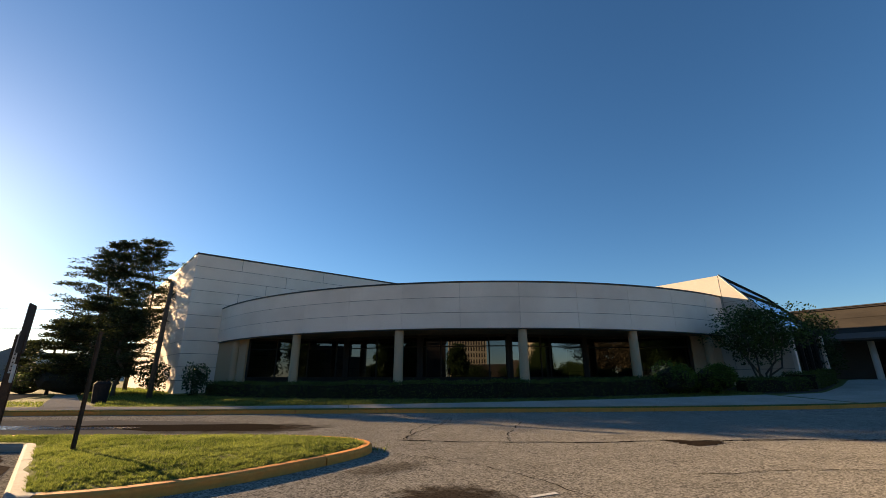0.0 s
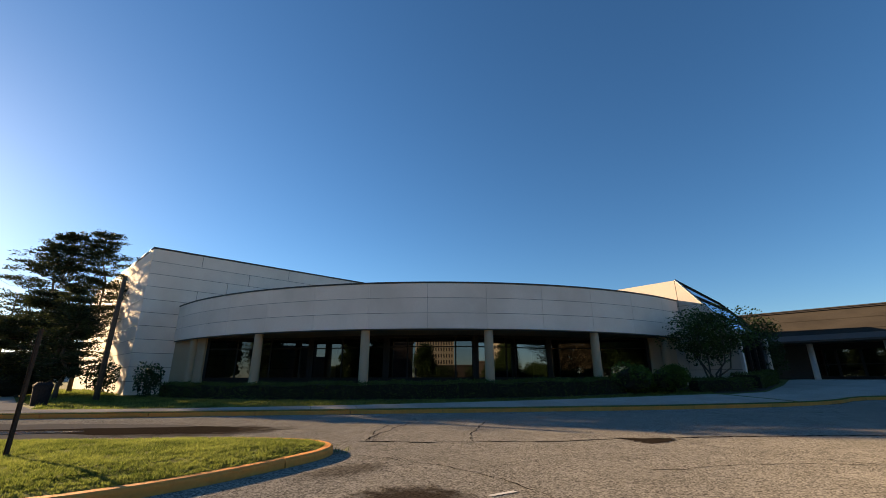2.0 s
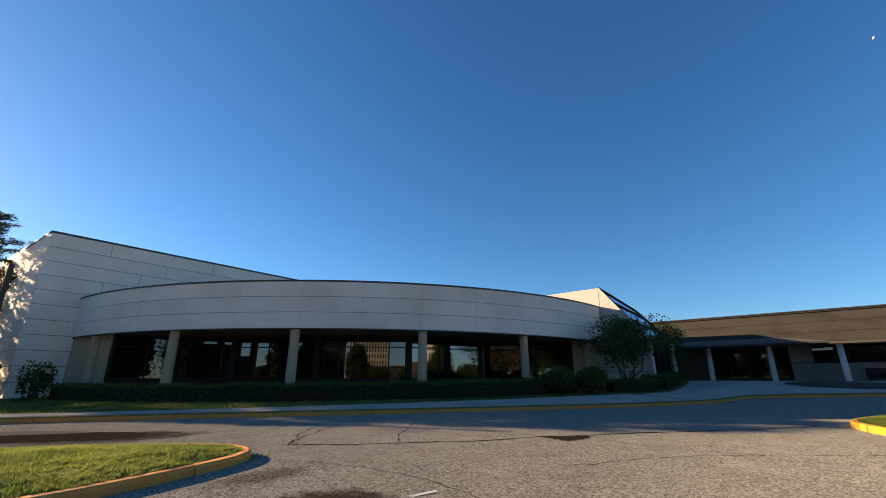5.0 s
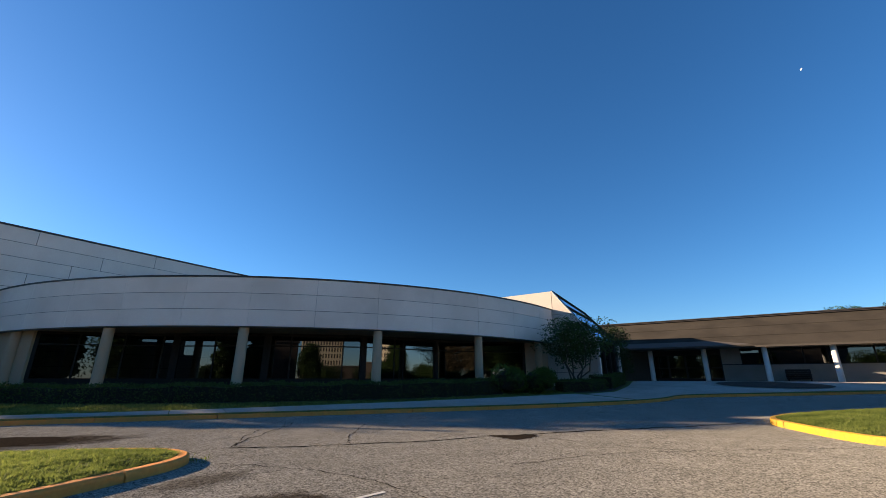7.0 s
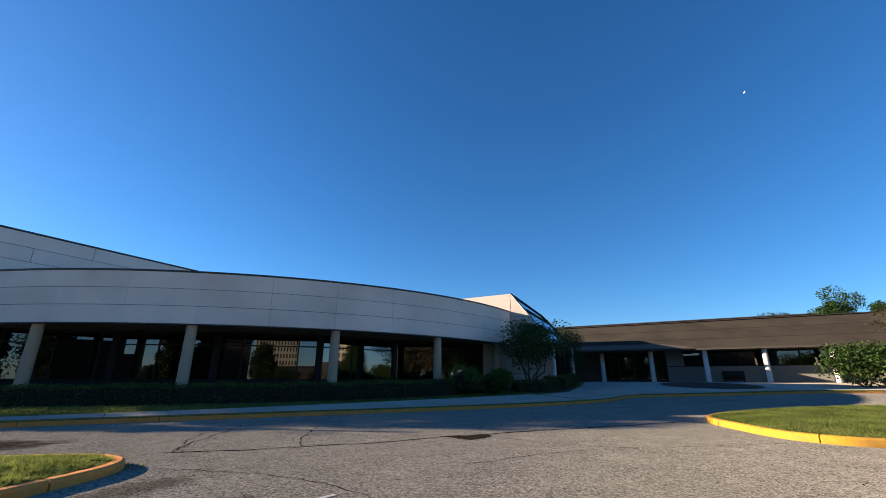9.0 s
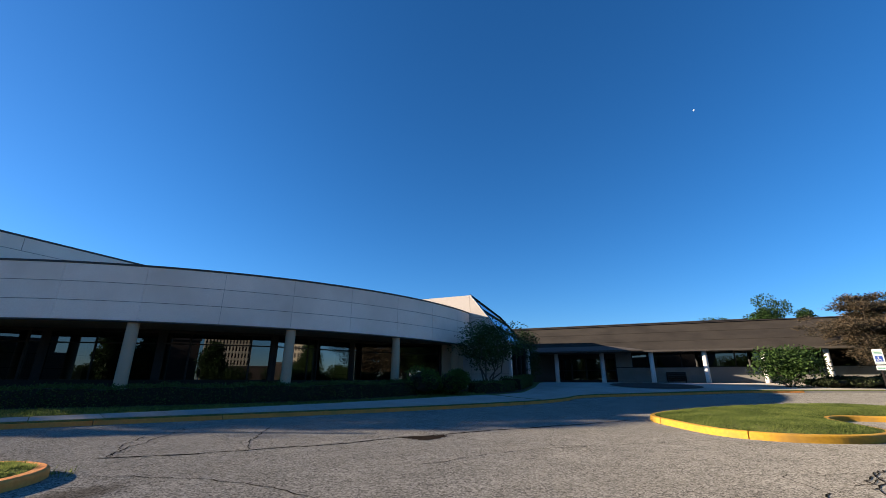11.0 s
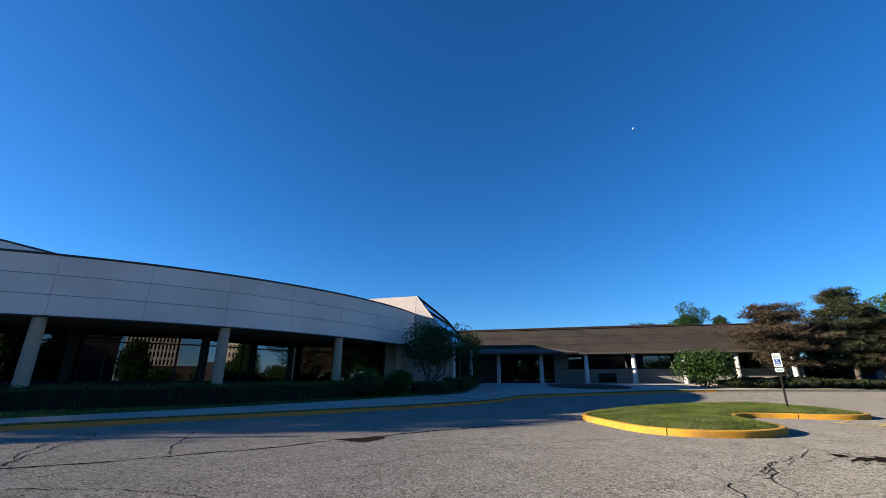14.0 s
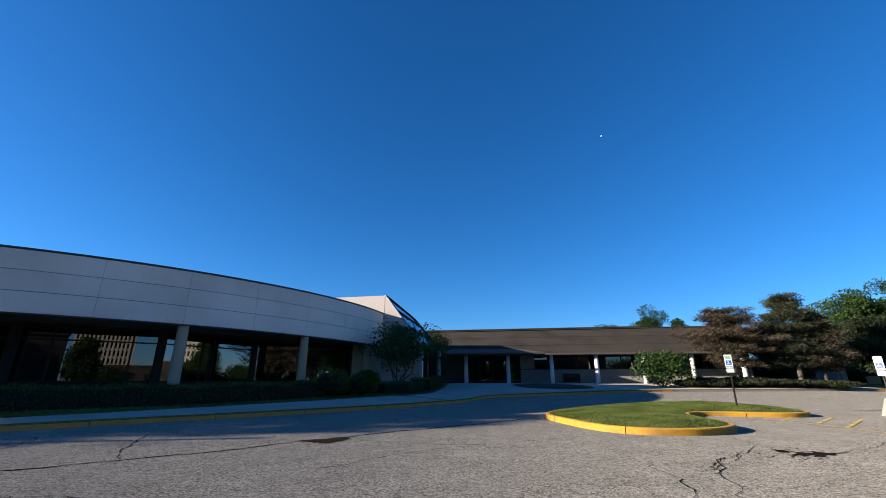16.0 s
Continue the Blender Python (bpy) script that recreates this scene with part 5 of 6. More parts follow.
for i in range(40):
    k = random.Random(i)
    x, y, r = 9.3 + k.gauss(0.45, 0.45), 1.42 + k.gauss(0, 0.2), k.uniform(0.012, 0.045)
    flat_blot("pothole", [(x + r * math.cos(a) * k.uniform(0.5, 1.3), y + r * 0.6 * math.sin(a) * k.uniform(0.5, 1.3)) for a in (0.2, 1.2, 2.3, 3.3, 4.3, 5.4)], M_TAR, "loose crumbled spot at the pothole's rim", "pothole", 0.008)
soft_stain(0.08, 4.55, 0.75, 0.65, 0, M_OIL, "dark round oil stain on the asphalt")
soft_stain(-0.75, 5.95, 0.7, 0.4, 40, M_FAINT_BLOT, "soft dark blot on the asphalt beside the island kerb")
soft_stain(-4.6, 10.4, 2.2, 1.0, 5, M_OIL, "damp dirt spreading from the puddle")
flat_blot("damp_patch", [(-16, 12.3), (-12.4, 12.3), (-9.2, 12.2), (-6.66, 11.9), (-4.8, 11.3), (-3.9, 10.6), (-3.5, 9.7), (-4.3, 9.4), (-5.75, 9.35), (-9.0, 9.2), (-16, 9.2)], M_DARKER_ASPHALT, "darker grey asphalt round the puddle", "stain", 0.09, 0.005)
flat_blot("silt_patch", [(-9.6, 10.95), (-6.9, 11.0), (-5.31, 11.2), (-4.3, 11.2), (-3.8, 10.5), (-3.9, 9.95), (-4.8, 9.8), (-6.67, 9.95), (-8.81, 10.3)], M_WET, "dark wet silt at the puddle's edge", "stain", 0.07, 0.009)
flat_blot("leaf_litter", [(-8.5, 7.1), (-7.0, 7.1), (-6.5, 6.7), (-5.4, 5.5), (-4.9, 4.95), (-5.6, 4.8), (-7.0, 5.6), (-8.5, 6.4)], M_SILT, "brown silt and leaf litter in the stall corner", "dirt", 0.06, 0.006)
M_WATER = shade("puddle_water", (0.02, 0.02, 0.02), (0.03, 0.03, 0.028), 3, 0.14, 1.0, 16, spec=0.9)
flat_blot("puddle", [(-15, 10.9), (-10.98, 10.85), (-9.2, 10.65), (-7.33, 10.55), (-6.96, 10.3), (-8.57, 10.05), (-9.84, 10.0), (-15, 10.0)], M_WATER, "shallow puddle reflecting the bright sky", "puddle", 0.05, 0.013)
M_WHITE = shade("worn_white_paint", (0.45, 0.44, 0.42), (0.62, 0.61, 0.58), 30, 0.8, 0.2, 60, (0.35, 0.34, 0.31), 4)
M_LINE = shade("worn_yellow_paint", (0.42, 0.30, 0.07), (0.55, 0.40, 0.10), 24, 0.8, 0.2, 60, (0.25, 0.2, 0.1), 2.5)


def paint_line(a, b, width, material, label):
    u = (Vector(b) - Vector(a)).normalized()
    n = Vector((-u.y, u.x)) * width / 2
    pts = [Vector(a) - n, Vector(b) - n, Vector(b) + n, Vector(a) + n]
    return tagged(raw("paint_line", [(p.x, p.y, ground_z(p.x, p.y) + 0.006) for p in pts], [(0, 1, 2, 3)], material), label, "marking", kind="structure")


paint_line((0.86, 4.62), (1.17, 4.77), 0.06, M_WHITE, "short worn white paint dash on the asphalt")
for a, b in (((16.6, 2.9), (18.3, 2.82)), ((16.4, 2.05), (18.8, 1.98)), ((15.3, 1.38), (18.7, 1.32)), ((17.0, 3.5), (14.4, 0.2)), ((14.5, 0.5), (18.2, 0.44))):
    paint_line(a, b, 0.1, M_LINE, "worn yellow parking stall line")
for i in range(14):
    cx, cy, a = rng.uniform(1.5, 12), rng.uniform(2.2, 9.5), rng.uniform(-0.5, 0.6)
    n = rng.uniform(0.5, 1.6)
    ribbon("crack", [(cx, cy), (cx + 0.5 * n * math.cos(a), cy + 0.5 * n * math.sin(a)), (cx + n * math.cos(a + 0.3), cy + n * math.sin(a + 0.3))], 0.012, "hairline crack in the worn asphalt", 0.05)


# ---- grass ----
def grass(name, outline, z, count, height, width, label, lo=0.4, mat=None, many=False):
    """Loose blades over an outline."""
    xs, ys = [p[0] for p in outline], [p[1] for p in outline]
    p = np.stack([rng.uniform(min(xs), max(xs), count * 3), rng.uniform(min(ys), max(ys), count * 3)], 1)
    out = np.array(outline + outline[:1])
    hit = np.zeros(len(p), bool)
    for (x0, y0), (x1, y1) in zip(out, out[1:]):
        cross = ((y0 > p[:, 1]) != (y1 > p[:, 1])) & (p[:, 0] < (x1 - x0) * (p[:, 1] - y0) / (y1 - y0 + 1e-12) + x0)
        hit ^= cross
    p = p[hit][:count]
    zz = z(p) if many else np.array([z(x, y) for x, y in p])
    n = len(p)
    a = rng.uniform(0, 2 * math.pi, n)
    x, y = p[:, 0], p[:, 1]
    broad = np.sin(x * 5.1 + 1.7 * np.sin(y * 3.3)) * np.sin(y * 4.7 + 1.3 * np.sin(x * 2.9))
    tuft = np.sin(x * 19 + 2.1 * np.sin(y * 13.7 + 1.1)) * np.sin(y * 27 + 1.9 * np.sin(x * 11.3)) + 0.6 * np.sin(x * 41 + 3 * np.sin(y * 23)) * np.sin(y * 47 + 2 * np.sin(x * 31))
    h = height * rng.uniform(lo, 1.3, n) * np.clip(0.85 + 0.25 * broad + 0.55 * tuft, 0.2, 1.9)
    lean = rng.normal(size=(n, 2)) * 0.55 * h[:, None]
    root = np.stack([p[:, 0], p[:, 1], zz - 0.01], 1)
    sx, sy = np.cos(a) * width / 2, np.sin(a) * width / 2
    b0, b1 = root + np.stack([sx, sy, 0 * sx], 1), root - np.stack([sx, sy, 0 * sx], 1)
    tip = root + np.stack([lean[:, 0], lean[:, 1], h], 1)
    ob = fast_mesh(name, np.stack([b0, b1, tip], 1), 3, mat or M_BLADE)
    return tagged(ob, label, "grass", kind="stuff")


grass("grass", [q for q in inner_l if q[0] > -9], lambda p: turf_heights(p, inner_l, 0.115, 0.08), 170000, 0.036, 0.011, "sunlit green grass blades of the near island", many=True)
grass("grass", inner_r, lambda p: turf_heights(p, inner_r, 0.15, 0.10), 150000, 0.036, 0.015, "sunlit green grass blades of the far island", many=True)
front_lawn = even(smooth_line([q for q in WALK_BACK if q[0] > -12], 2), 60) + [arc(th, CR + 1.6) for th in np.linspace(30, -43, 40)] + [(-16.6, 25), (-15.6, 20.5), (-12.4, 15.4)]
grass("grass", front_lawn, lambda x, y: site_z(x, y), 50000, 0.07, 0.025, "mown lawn blades between pavement and hedge")
grass("grass", [(-11.8, 15.4), (-14.9, 18.3), (-21.8, 26.2), (-16.8, 26.2), (-15.6, 20.5), (-12.4, 15.5)], site_z, 16000, 0.1, 0.035, "sunlit lawn between the side path and the hall")
grass("grass", [(-13.9, 15.2), (-16.5, 18.0), (-18.0, 17.9), (-25, 17.6), (-40, 17.4), (-40, 14.0), (-25, 14.6)], site_z, 14000, 0.08, 0.035, "strip of lawn between the side lot and the pavement")
grass("grass", [(-21.8, 26.2), (-30, 38), (-26, 37.2), (-17.2, 27.2), (-16.8, 26.2)], site_z, 9000, 0.12, 0.05, "lawn along the hall's sunlit side")
for x, y in ((-1.06, 7.4), (-1.03, 7.2)):
    ob = grass("weed", [(x - 0.12, y - 0.1), (x + 0.12, y - 0.1), (x + 0.12, y + 0.1), (x - 0.12, y + 0.1)], ground_z, 40, 0.085, 0.012, "yellowish weed tuft in the kerb joint")

# ---- posts and signs ----
M_STEEL = shade("galvanized_steel", (0.28, 0.28, 0.28), (0.38, 0.38, 0.375), 20, 0.45, 0.05, 40, metal=0.6)
M_SIGN = shade("white_sign_face", (0.52, 0.56, 0.57), (0.60, 0.64, 0.65), 9, 0.4, 0, 50)
M_SIGN_BLUE = shade("sign_blue", (0.02, 0.06, 0.28), (0.03, 0.08, 0.34), 9, 0.4)
M_SIGN_GREEN = shade("sign_green", (0.03, 0.20, 0.12), (0.04, 0.25, 0.15), 9, 0.4)
M_BLACKPLASTIC = shade("black_plastic", (0.012, 0.012, 0.014), (0.022, 0.022, 0.024), 14, 0.85, 0.1, 30, spec=0.1)


def u_post(owner, x, y, z0, z1, turn, material, w=0.055):
    """A rolled steel U-channel post with its row of holes as notches."""
    bm = bmesh.new()
    m = Matrix.Translation((x, y, (z0 + z1) / 2)) @ Matrix.Rotation(turn, 4, "Z")
    box(bm, m, w, 0.006, z1 - z0)
    for s in (-1, 1):
        box(bm, m @ Matrix.Translation((s * (w / 2 + 0.003), 0.014, 0)), 0.006, 0.034, z1 - z0)
        box(bm, m @ Matrix.Translation((s * (w / 2 + 0.011), 0.03, 0)), 0.02, 0.006, z1 - z0)
    return part("post", bm, material, owner)


def plate(name, owner, x, y, z, w, h, turn, material, off=0.02, label="", corner=0.03, thick=0.003):
    m = Matrix.Translation((x, y, z)) @ Matrix.Rotation(turn, 4, "Z") @ Matrix.Translation((0, -off, 0))
    bm = bmesh.new()
    n = 5
    ring = []
    for cx, cz, a0 in ((w / 2 - corner, h / 2 - corner, 0), (-w / 2 + corner, h / 2 - corner, 90), (-w / 2 + corner, -h / 2 + corner, 180), (w / 2 - corner, -h / 2 + corner, 270)):
        for i in range(n):
            a = radians(a0 + 90 * i / (n - 1))
            ring.append((cx + corner * math.cos(a), cz + corner * math.sin(a)))
    front = [bm.verts.new(m @ Vector((u, -thick, v))) for u, v in ring]
    rear = [bm.verts.new(m @ Vector((u, 0, v))) for u, v in ring]
    bm.faces.new(front)
    bm.faces.new(rear[::-1])
    for i in range(len(ring)):
        j = (i + 1) % len(ring)
        bm.faces.new((front[i], rear[i], rear[j], front[j]))
    return part(name, bm, material, owner, label)


def accessible_sign(x, y, z, turn, top, label, base_block=False):
    """A parking sign: blue symbol square between bars of small print, a smaller plate below."""
    ob = base("parking_sign", x, y, z, label, "sign", "accessible parking signs")
    u_post(ob, x, y, z - 0.1, top - 0.02, turn, M_DARK, 0.02)
    face = plate("sign_plate", ob, x, y, top - 0.23, 0.24, 0.46, turn, M_SIGN)
    plate("symbol_square", face, x, y, top - 0.29, 0.17, 0.17, turn, M_SIGN_BLUE, 0.0245, corner=0.008, thick=0.002)
    # The white symbol: head, back, seat and wheel as plain bars.
    for du, dv, w, h in ((-0.012, 0.052, 0.028, 0.028), (-0.012, 0.012, 0.018, 0.055), (0.012, -0.018, 0.05, 0.016), (0.034, -0.042, 0.016, 0.045), (-0.03, -0.048, 0.045, 0.014), (-0.05, -0.022, 0.014, 0.045)):
        c = Matrix.Translation((x, y, 0)) @ Matrix.Rotation(turn, 4, "Z") @ Vector((du, 0, 0))
        plate("symbol_bar", face, c.x, c.y, top - 0.29 + dv, w, h, turn, M_SIGN, 0.027, corner=0.004, thick=0.001)
    for dv, w, mat in ((-0.06, 0.22, M_SIGN_GREEN), (-0.10, 0.17, M_SIGN_GREEN), (-0.14, 0.2, M_SIGN_GREEN), (-0.42, 0.2, M_SIGN_GREEN)):
        plate("print_bar", face, x, y, top + dv, w, 0.018, turn, mat, 0.0245, corner=0.004, thick=0.001)
    low = plate("lower_plate", ob, x, y, top - 0.56, 0.24, 0.14, turn, M_SIGN)
    for dv in (-0.54, -0.58):
        plate("print_bar", low, x, y, top + dv, 0.2, 0.016, turn, M_SIGN_GREEN, 0.0245, corner=0.004, thick=0.001)
    if base_block:
        bm = bmesh.new()
        bmesh.ops.create_cone(bm, cap_ends=True, segments=16, radius1=0.33, radius2=0.14, depth=0.55, matrix=Matrix.Translation((x, y, z + 0.27)))
        part("concrete_base", bm, M_KERB_OLD, ob, "pale tapered concrete base")
    return ob


accessible_sign(18.5, 4.43, turf_z(18.5, 4.43, inner_r, 0.15, 0.10), radians(-78 + 14), 2.07, "white and blue accessible parking sign on a dark post")
accessible_sign(20.85, 0.66, ground_z(20.9, 0.7), radians(-108), 1.95, "accessible parking sign set in a pale concrete base", True)

p1 = base("sign_post", -5.28, 6.43, 0.18, "bare rusty steel post standing in the grass island", "post")
u_post(p1, -5.28, 6.43, 0.1, 1.82, radians(62), M_RUST, 0.02)
p2 = base("sign_post", -4.87, 4.80, 0.0, "steel sign post seen edge-on, its plate facing the stall", "post")
u_post(p2, -4.87, 4.80, -0.1, 1.62, radians(38), M_RUST, 0.05)
plate("sign_plate", p2, -4.87, 4.80, 1.69, 0.3, 0.56, radians(121), M_RUST, 0.03)
plate("channel_face", p2, -4.87, 4.80, 1.42, 0.034, 0.46, radians(45), M_STEEL, 0.06, "pale galvanized inner face with bolt holes", corner=0.003)
for i in range(10):
    plate("bolt_hole", p2, -4.87, 4.80, 1.22 + 0.044 * i, 0.014, 0.016, radians(45), M_DARK, 0.0635, corner=0.006, thick=0.001)
plate("small_plate", p2, -4.87, 4.80, 1.19, 0.16, 0.2, radians(121), M_SIGN, 0.03)

# ---- left side: pole, bin, path, distance ----
wp = base("wooden_pole", -14.19, 20.96, 0.15, "dark weathered wooden pole before the hall's wall", "pole")
raw("shaft", *tube([(-14.19, 20.96, 0.0), (-14.19, 20.96, 3.0), (-14.17, 20.97, 5.86)], [0.12, 0.11, 0.095], 14), M_BARK, wp, smooth=True)
b_x, b_y = -13.75, 17.4
bin_ = base("litter_bin", b_x, b_y, 0.15, "dark plastic litter bin with a lid on the lawn", "bin")
bm = bmesh.new()
bmesh.ops.create_cone(bm, cap_ends=True, segments=20, radius1=0.24, radius2=0.29, depth=0.72, matrix=Matrix.Translation((b_x, b_y, 0.15 + 0.36)))
part("body", bm, M_BLACKPLASTIC, bin_)
bm = bmesh.new()
bmesh.ops.create_cone(bm, cap_ends=True, segments=20, radius1=0.31, radius2=0.2, depth=0.12, matrix=Matrix.Translation((b_x, b_y, 0.15 + 0.78)))
part("lid", bm, M_BLACKPLASTIC, bin_)
M_OLDPATH = shade("old_path_concrete", (0.27, 0.25, 0.22), (0.36, 0.335, 0.295), 14, 0.95, 0.3, 70, (0.3, 0.28, 0.245), 0.5, spec=0.0)
path_l, path_r = [(-13.5, 14.6), (-16.3, 17.9), (-23.2, 26.0)], [(-11.9, 14.9), (-15.0, 18.0), (-22.0, 26.0)]
tagged(sheet("side_path", even(path_l, 16), even(path_r, 16), 2, lambda x, y: site_z(x, y) + 0.02, M_OLDPATH), "straight pale concrete path leading past the hall", "path", kind="structure")
M_SIDE = shade("side_asphalt", (0.075, 0.07, 0.062), (0.12, 0.113, 0.10), 16, 0.95, 0.3, 50, (0.10, 0.094, 0.083), 0.4, spec=0.0)
patch_sheet("side_lot", [(-18.4, 18.0), (-23.4, 25.4), (-27, 26.6), (-40, 27.4), (-70, 29), (-70, 17.4), (-40, 17.6), (-25, 17.8)], site_z, M_SIDE, "grey asphalt of the side parking lot", "asphalt", lift=0.03)

# Far building with a curved roof, poles and wires.
M_FARWALL = shade("far_pale_wall", (0.38, 0.38, 0.38), (0.46, 0.46, 0.45), 2, 0.8, c3=(0.35, 0.35, 0.34), big=0.1)
M_FARROOF = shade("far_grey_roof", (0.16, 0.18, 0.2), (0.22, 0.24, 0.26), 2, 0.6, c3=(0.15, 0.16, 0.18), big=0.2)
arena = base("arena", -112, 106, 0, "distant hall with a grey barrel roof", "building")
d1, d2 = Vector((0.69, 0.72)), Vector((-0.72, 0.69))
prof = [(0, 0), (0, 2.5), (1.0, 5.0), (2.6, 7.0), (4.8, 8.3), (7.5, 8.9), (10.2, 8.3), (12.4, 7.0), (14, 5.0), (15, 2.5), (15, 0)]
verts = []
for s in (0, 30):
    for u, h in prof:
        p = Vector((-114, 104)) + d1 * u + d2 * s
        verts.append((p.x, p.y, h))
n = len(prof)
raw("barrel_roof", verts, [tuple(range(n))] + [tuple(range(n, 2 * n))[::-1]] + [(i, n + i, n + i + 1, i + 1) for i in range(n - 1)], M_FARROOF, arena)
part("annex", boxed(Matrix.Translation((-96, 118, 3.0)) @ Matrix.Rotation(math.atan2(d1.y, d1.x), 4, "Z"), 30, 14, 7.0, 0.05), M_FARWALL, arena)
part("annex_roof", boxed(Matrix.Translation((-96, 118, 6.7)) @ Matrix.Rotation(math.atan2(d1.y, d1.x), 4, "Z"), 31, 15, 0.5, 0.05), M_FARROOF, arena)
for i in range(4):
    p = Vector((-101.5, 109.5)) + d1 * (i * 5 - 4) - d2 * 0.1
    part("window", boxed(Matrix.Translation((p.x, p.y, 3.2)) @ Matrix.Rotation(math.atan2(d1.y, d1.x), 4, "Z"), 2.4, 0.2, 1.4), M_DARK, arena)
pole_at = [(-33.5, 37.2), (-75, 20.0), (-14, 60)]
for x, y in pole_at:
    up = base("utility_pole", x, y, 0.15, "dark wooden utility pole with a crossarm", "pole", "utility poles")
    raw("shaft", *tube([(x, y, 0), (x, y, 7.95)], [0.09, 0.05], 10), M_BARK, up, smooth=True)
    part("crossarm", boxed(Matrix.Translation((x, y, 7.0)) @ Matrix.Rotation(0.9, 4, "Z"), 0.9, 0.07, 0.08, 0.01), M_BARK, up)
    for s in (-0.35, 0.35):
        part("insulator", boxed(Matrix.Translation((x, y, 7.12)) @ Matrix.Rotation(0.9, 4, "Z") @ Matrix.Translation((s, 0, 0)), 0.07, 0.07, 0.14, 0.02), M_DARK, up)
for zz in (7.0, 5.3, 4.6):
    (x0, y0), (x1, y1) = pole_at[0], pole_at[1]
    pts = [(x0 + (x1 - x0) * k, y0 + (y1 - y0) * k, zz - 2.2 * k * (1 - k)) for k in [i / 16 for i in range(17)]]
    tagged(raw("wire", *tube(pts, [0.018] * 17, 5), M_DARK), "thin dark overhead wire between utility poles", "wire", "overhead wires")

# Right side: bench, oval bed, shed, low dark building.
for (k, o), sz in (((2.46, 1.15), 1.5),):
    x, y = wing(k, o)
    bench = base("bench", x, y, WING_Z, "dark slatted bench against the wing wall", "bench")
    turn = math.atan2(EU.y, EU.x)
    at = Matrix.Translation((x, y, WING_Z)) @ Matrix.Rotation(turn, 4, "Z")
    for i in range(3):
        part("seat_slat", boxed(at @ Matrix.Translation((0, -0.13 + 0.13 * i, 0.45)), sz, 0.11, 0.035, 0.006), M_DARK, bench)
    for i in range(5):
        part("back_slat", boxed(at @ Matrix.Translation((0, 0.24, 0.2 + 0.145 * i)), sz, 0.03, 0.138, 0.006), M_DARK, bench)
    for s in (-0.65, 0.65):
        part("leg", boxed(at @ Matrix.Translation((s, -0.12, 0.22)), 0.05, 0.05, 0.44, 0.006), M_DARK, bench)
        part("leg", boxed(at @ Matrix.Translation((s, 0.22, 0.42)), 0.05, 0.05, 0.84, 0.006), M_DARK, bench)
ox, oy = wing(1.9, -6.0)
oval = []
for i in range(36):
    a = 2 * math.pi * i / 36
    p = Vector((ox, oy)) + EU * (3.0 * math.cos(a)) + EN * (3.0 * math.sin(a))
    oval.append((p.x, p.y))
patch_sheet("oval_bed", oval, lambda x, y: apron_z(x, y) + 0.07 * (1 - min(math.hypot(x - ox, y - oy) / 3.2, 1)), M_SOIL, "dark oval soil bed in the entrance apron", "soil", lift=0.045)

sx, sy = 52.0, 5.3
shed = base("garden_shed", sx, sy, 0.75, "weathered grey wooden shed with double doors", "shed")
M_BOARD = shade("weathered_board", (0.26, 0.235, 0.205), (0.38, 0.34, 0.30), 14, 0.9, 0.5, 20, (0.16, 0.14, 0.12), 1.0, stretch=(3, 3, 0.3), obj=0.15)
sm = Matrix.Translation((sx, sy, 0.75)) @ Matrix.Rotation(radians(-98), 4, "Z") @ Matrix.Diagonal((0.75, 0.75, 1.02, 1))
for i in range(12):
    u = -1.05 + 0.19 * i + 0.005
    top = 2.35 - max(abs(u + 0.09) - 0.55, 0) * 0.9
    part("board", boxed(sm @ Matrix.Translation((u + 0.09, 0, top / 2)), 0.18, 0.03, top, 0.006), M_BOARD, shed)
for s in (-1, 1):
    part("side_wall", boxed(sm @ Matrix.Translation((s * 1.15, 1.2, 0.95)), 0.04, 2.4, 1.9, 0.006), M_BOARD, shed)
    part("roof_slope", boxed(sm @ Matrix.Translation((s * 0.75, 1.15, 2.2)) @ Matrix.Rotation(s * radians(38), 4, "Y"), 1.15, 2.6, 0.05, 0.01), M_FARROOF, shed)
    part("door_brace", boxed(sm @ Matrix.Translation((s * 0.38, -0.03, 0.95)) @ Matrix.Rotation(s * 0.5, 4, "Y"), 0.09, 0.03, 1.5, 0.006), M_BOARD, shed)
part("roof_top", boxed(sm @ Matrix.Translation((0, 1.15, 2.5)), 0.9, 2.6, 0.05, 0.01), M_FARROOF, shed)
fence = base("wooden_fence", 56, 1.6, 0.75, "low tan wooden fence beyond the shed", "fence")
M_TAN = shade("tan_board", (0.34, 0.22, 0.12), (0.46, 0.31, 0.18), 14, 0.85, 0.3, 20, stretch=(3, 3, 0.3), obj=0.12)
for i in range(14):
    part("board", boxed(Matrix.Translation((55.4 + 0.06 * i, 3.0 - 0.2 * i, 1.15)) @ Matrix.Rotation(radians(-74), 4, "Z"), 0.2, 0.025, 0.85 + 0.04 * math.sin(i * 2.1), 0.005), M_TAN, fence)
for z in (0.95, 1.4):
    part("fence_rail", boxed(Matrix.Translation((55.85, 1.83, z)) @ Matrix.Rotation(radians(-74), 4, "Z"), 2.9, 0.05, 0.08, 0.005), M_TAN, fence)
ws = base("notice_sign", 36.0, 12.1, 0.78, "small white notice plate on a short post", "sign")
u_post(ws, 36.0, 12.1, 0.7, 2.4, radians(-70), M_STEEL, 0.04)
plate("notice_plate", ws, 36.0, 12.1, 2.25, 0.42, 0.6, radians(-66), M_SIGN)
low = base("low_building", 56, 9, 0.7, "low dark blue-grey building behind the pines", "building")
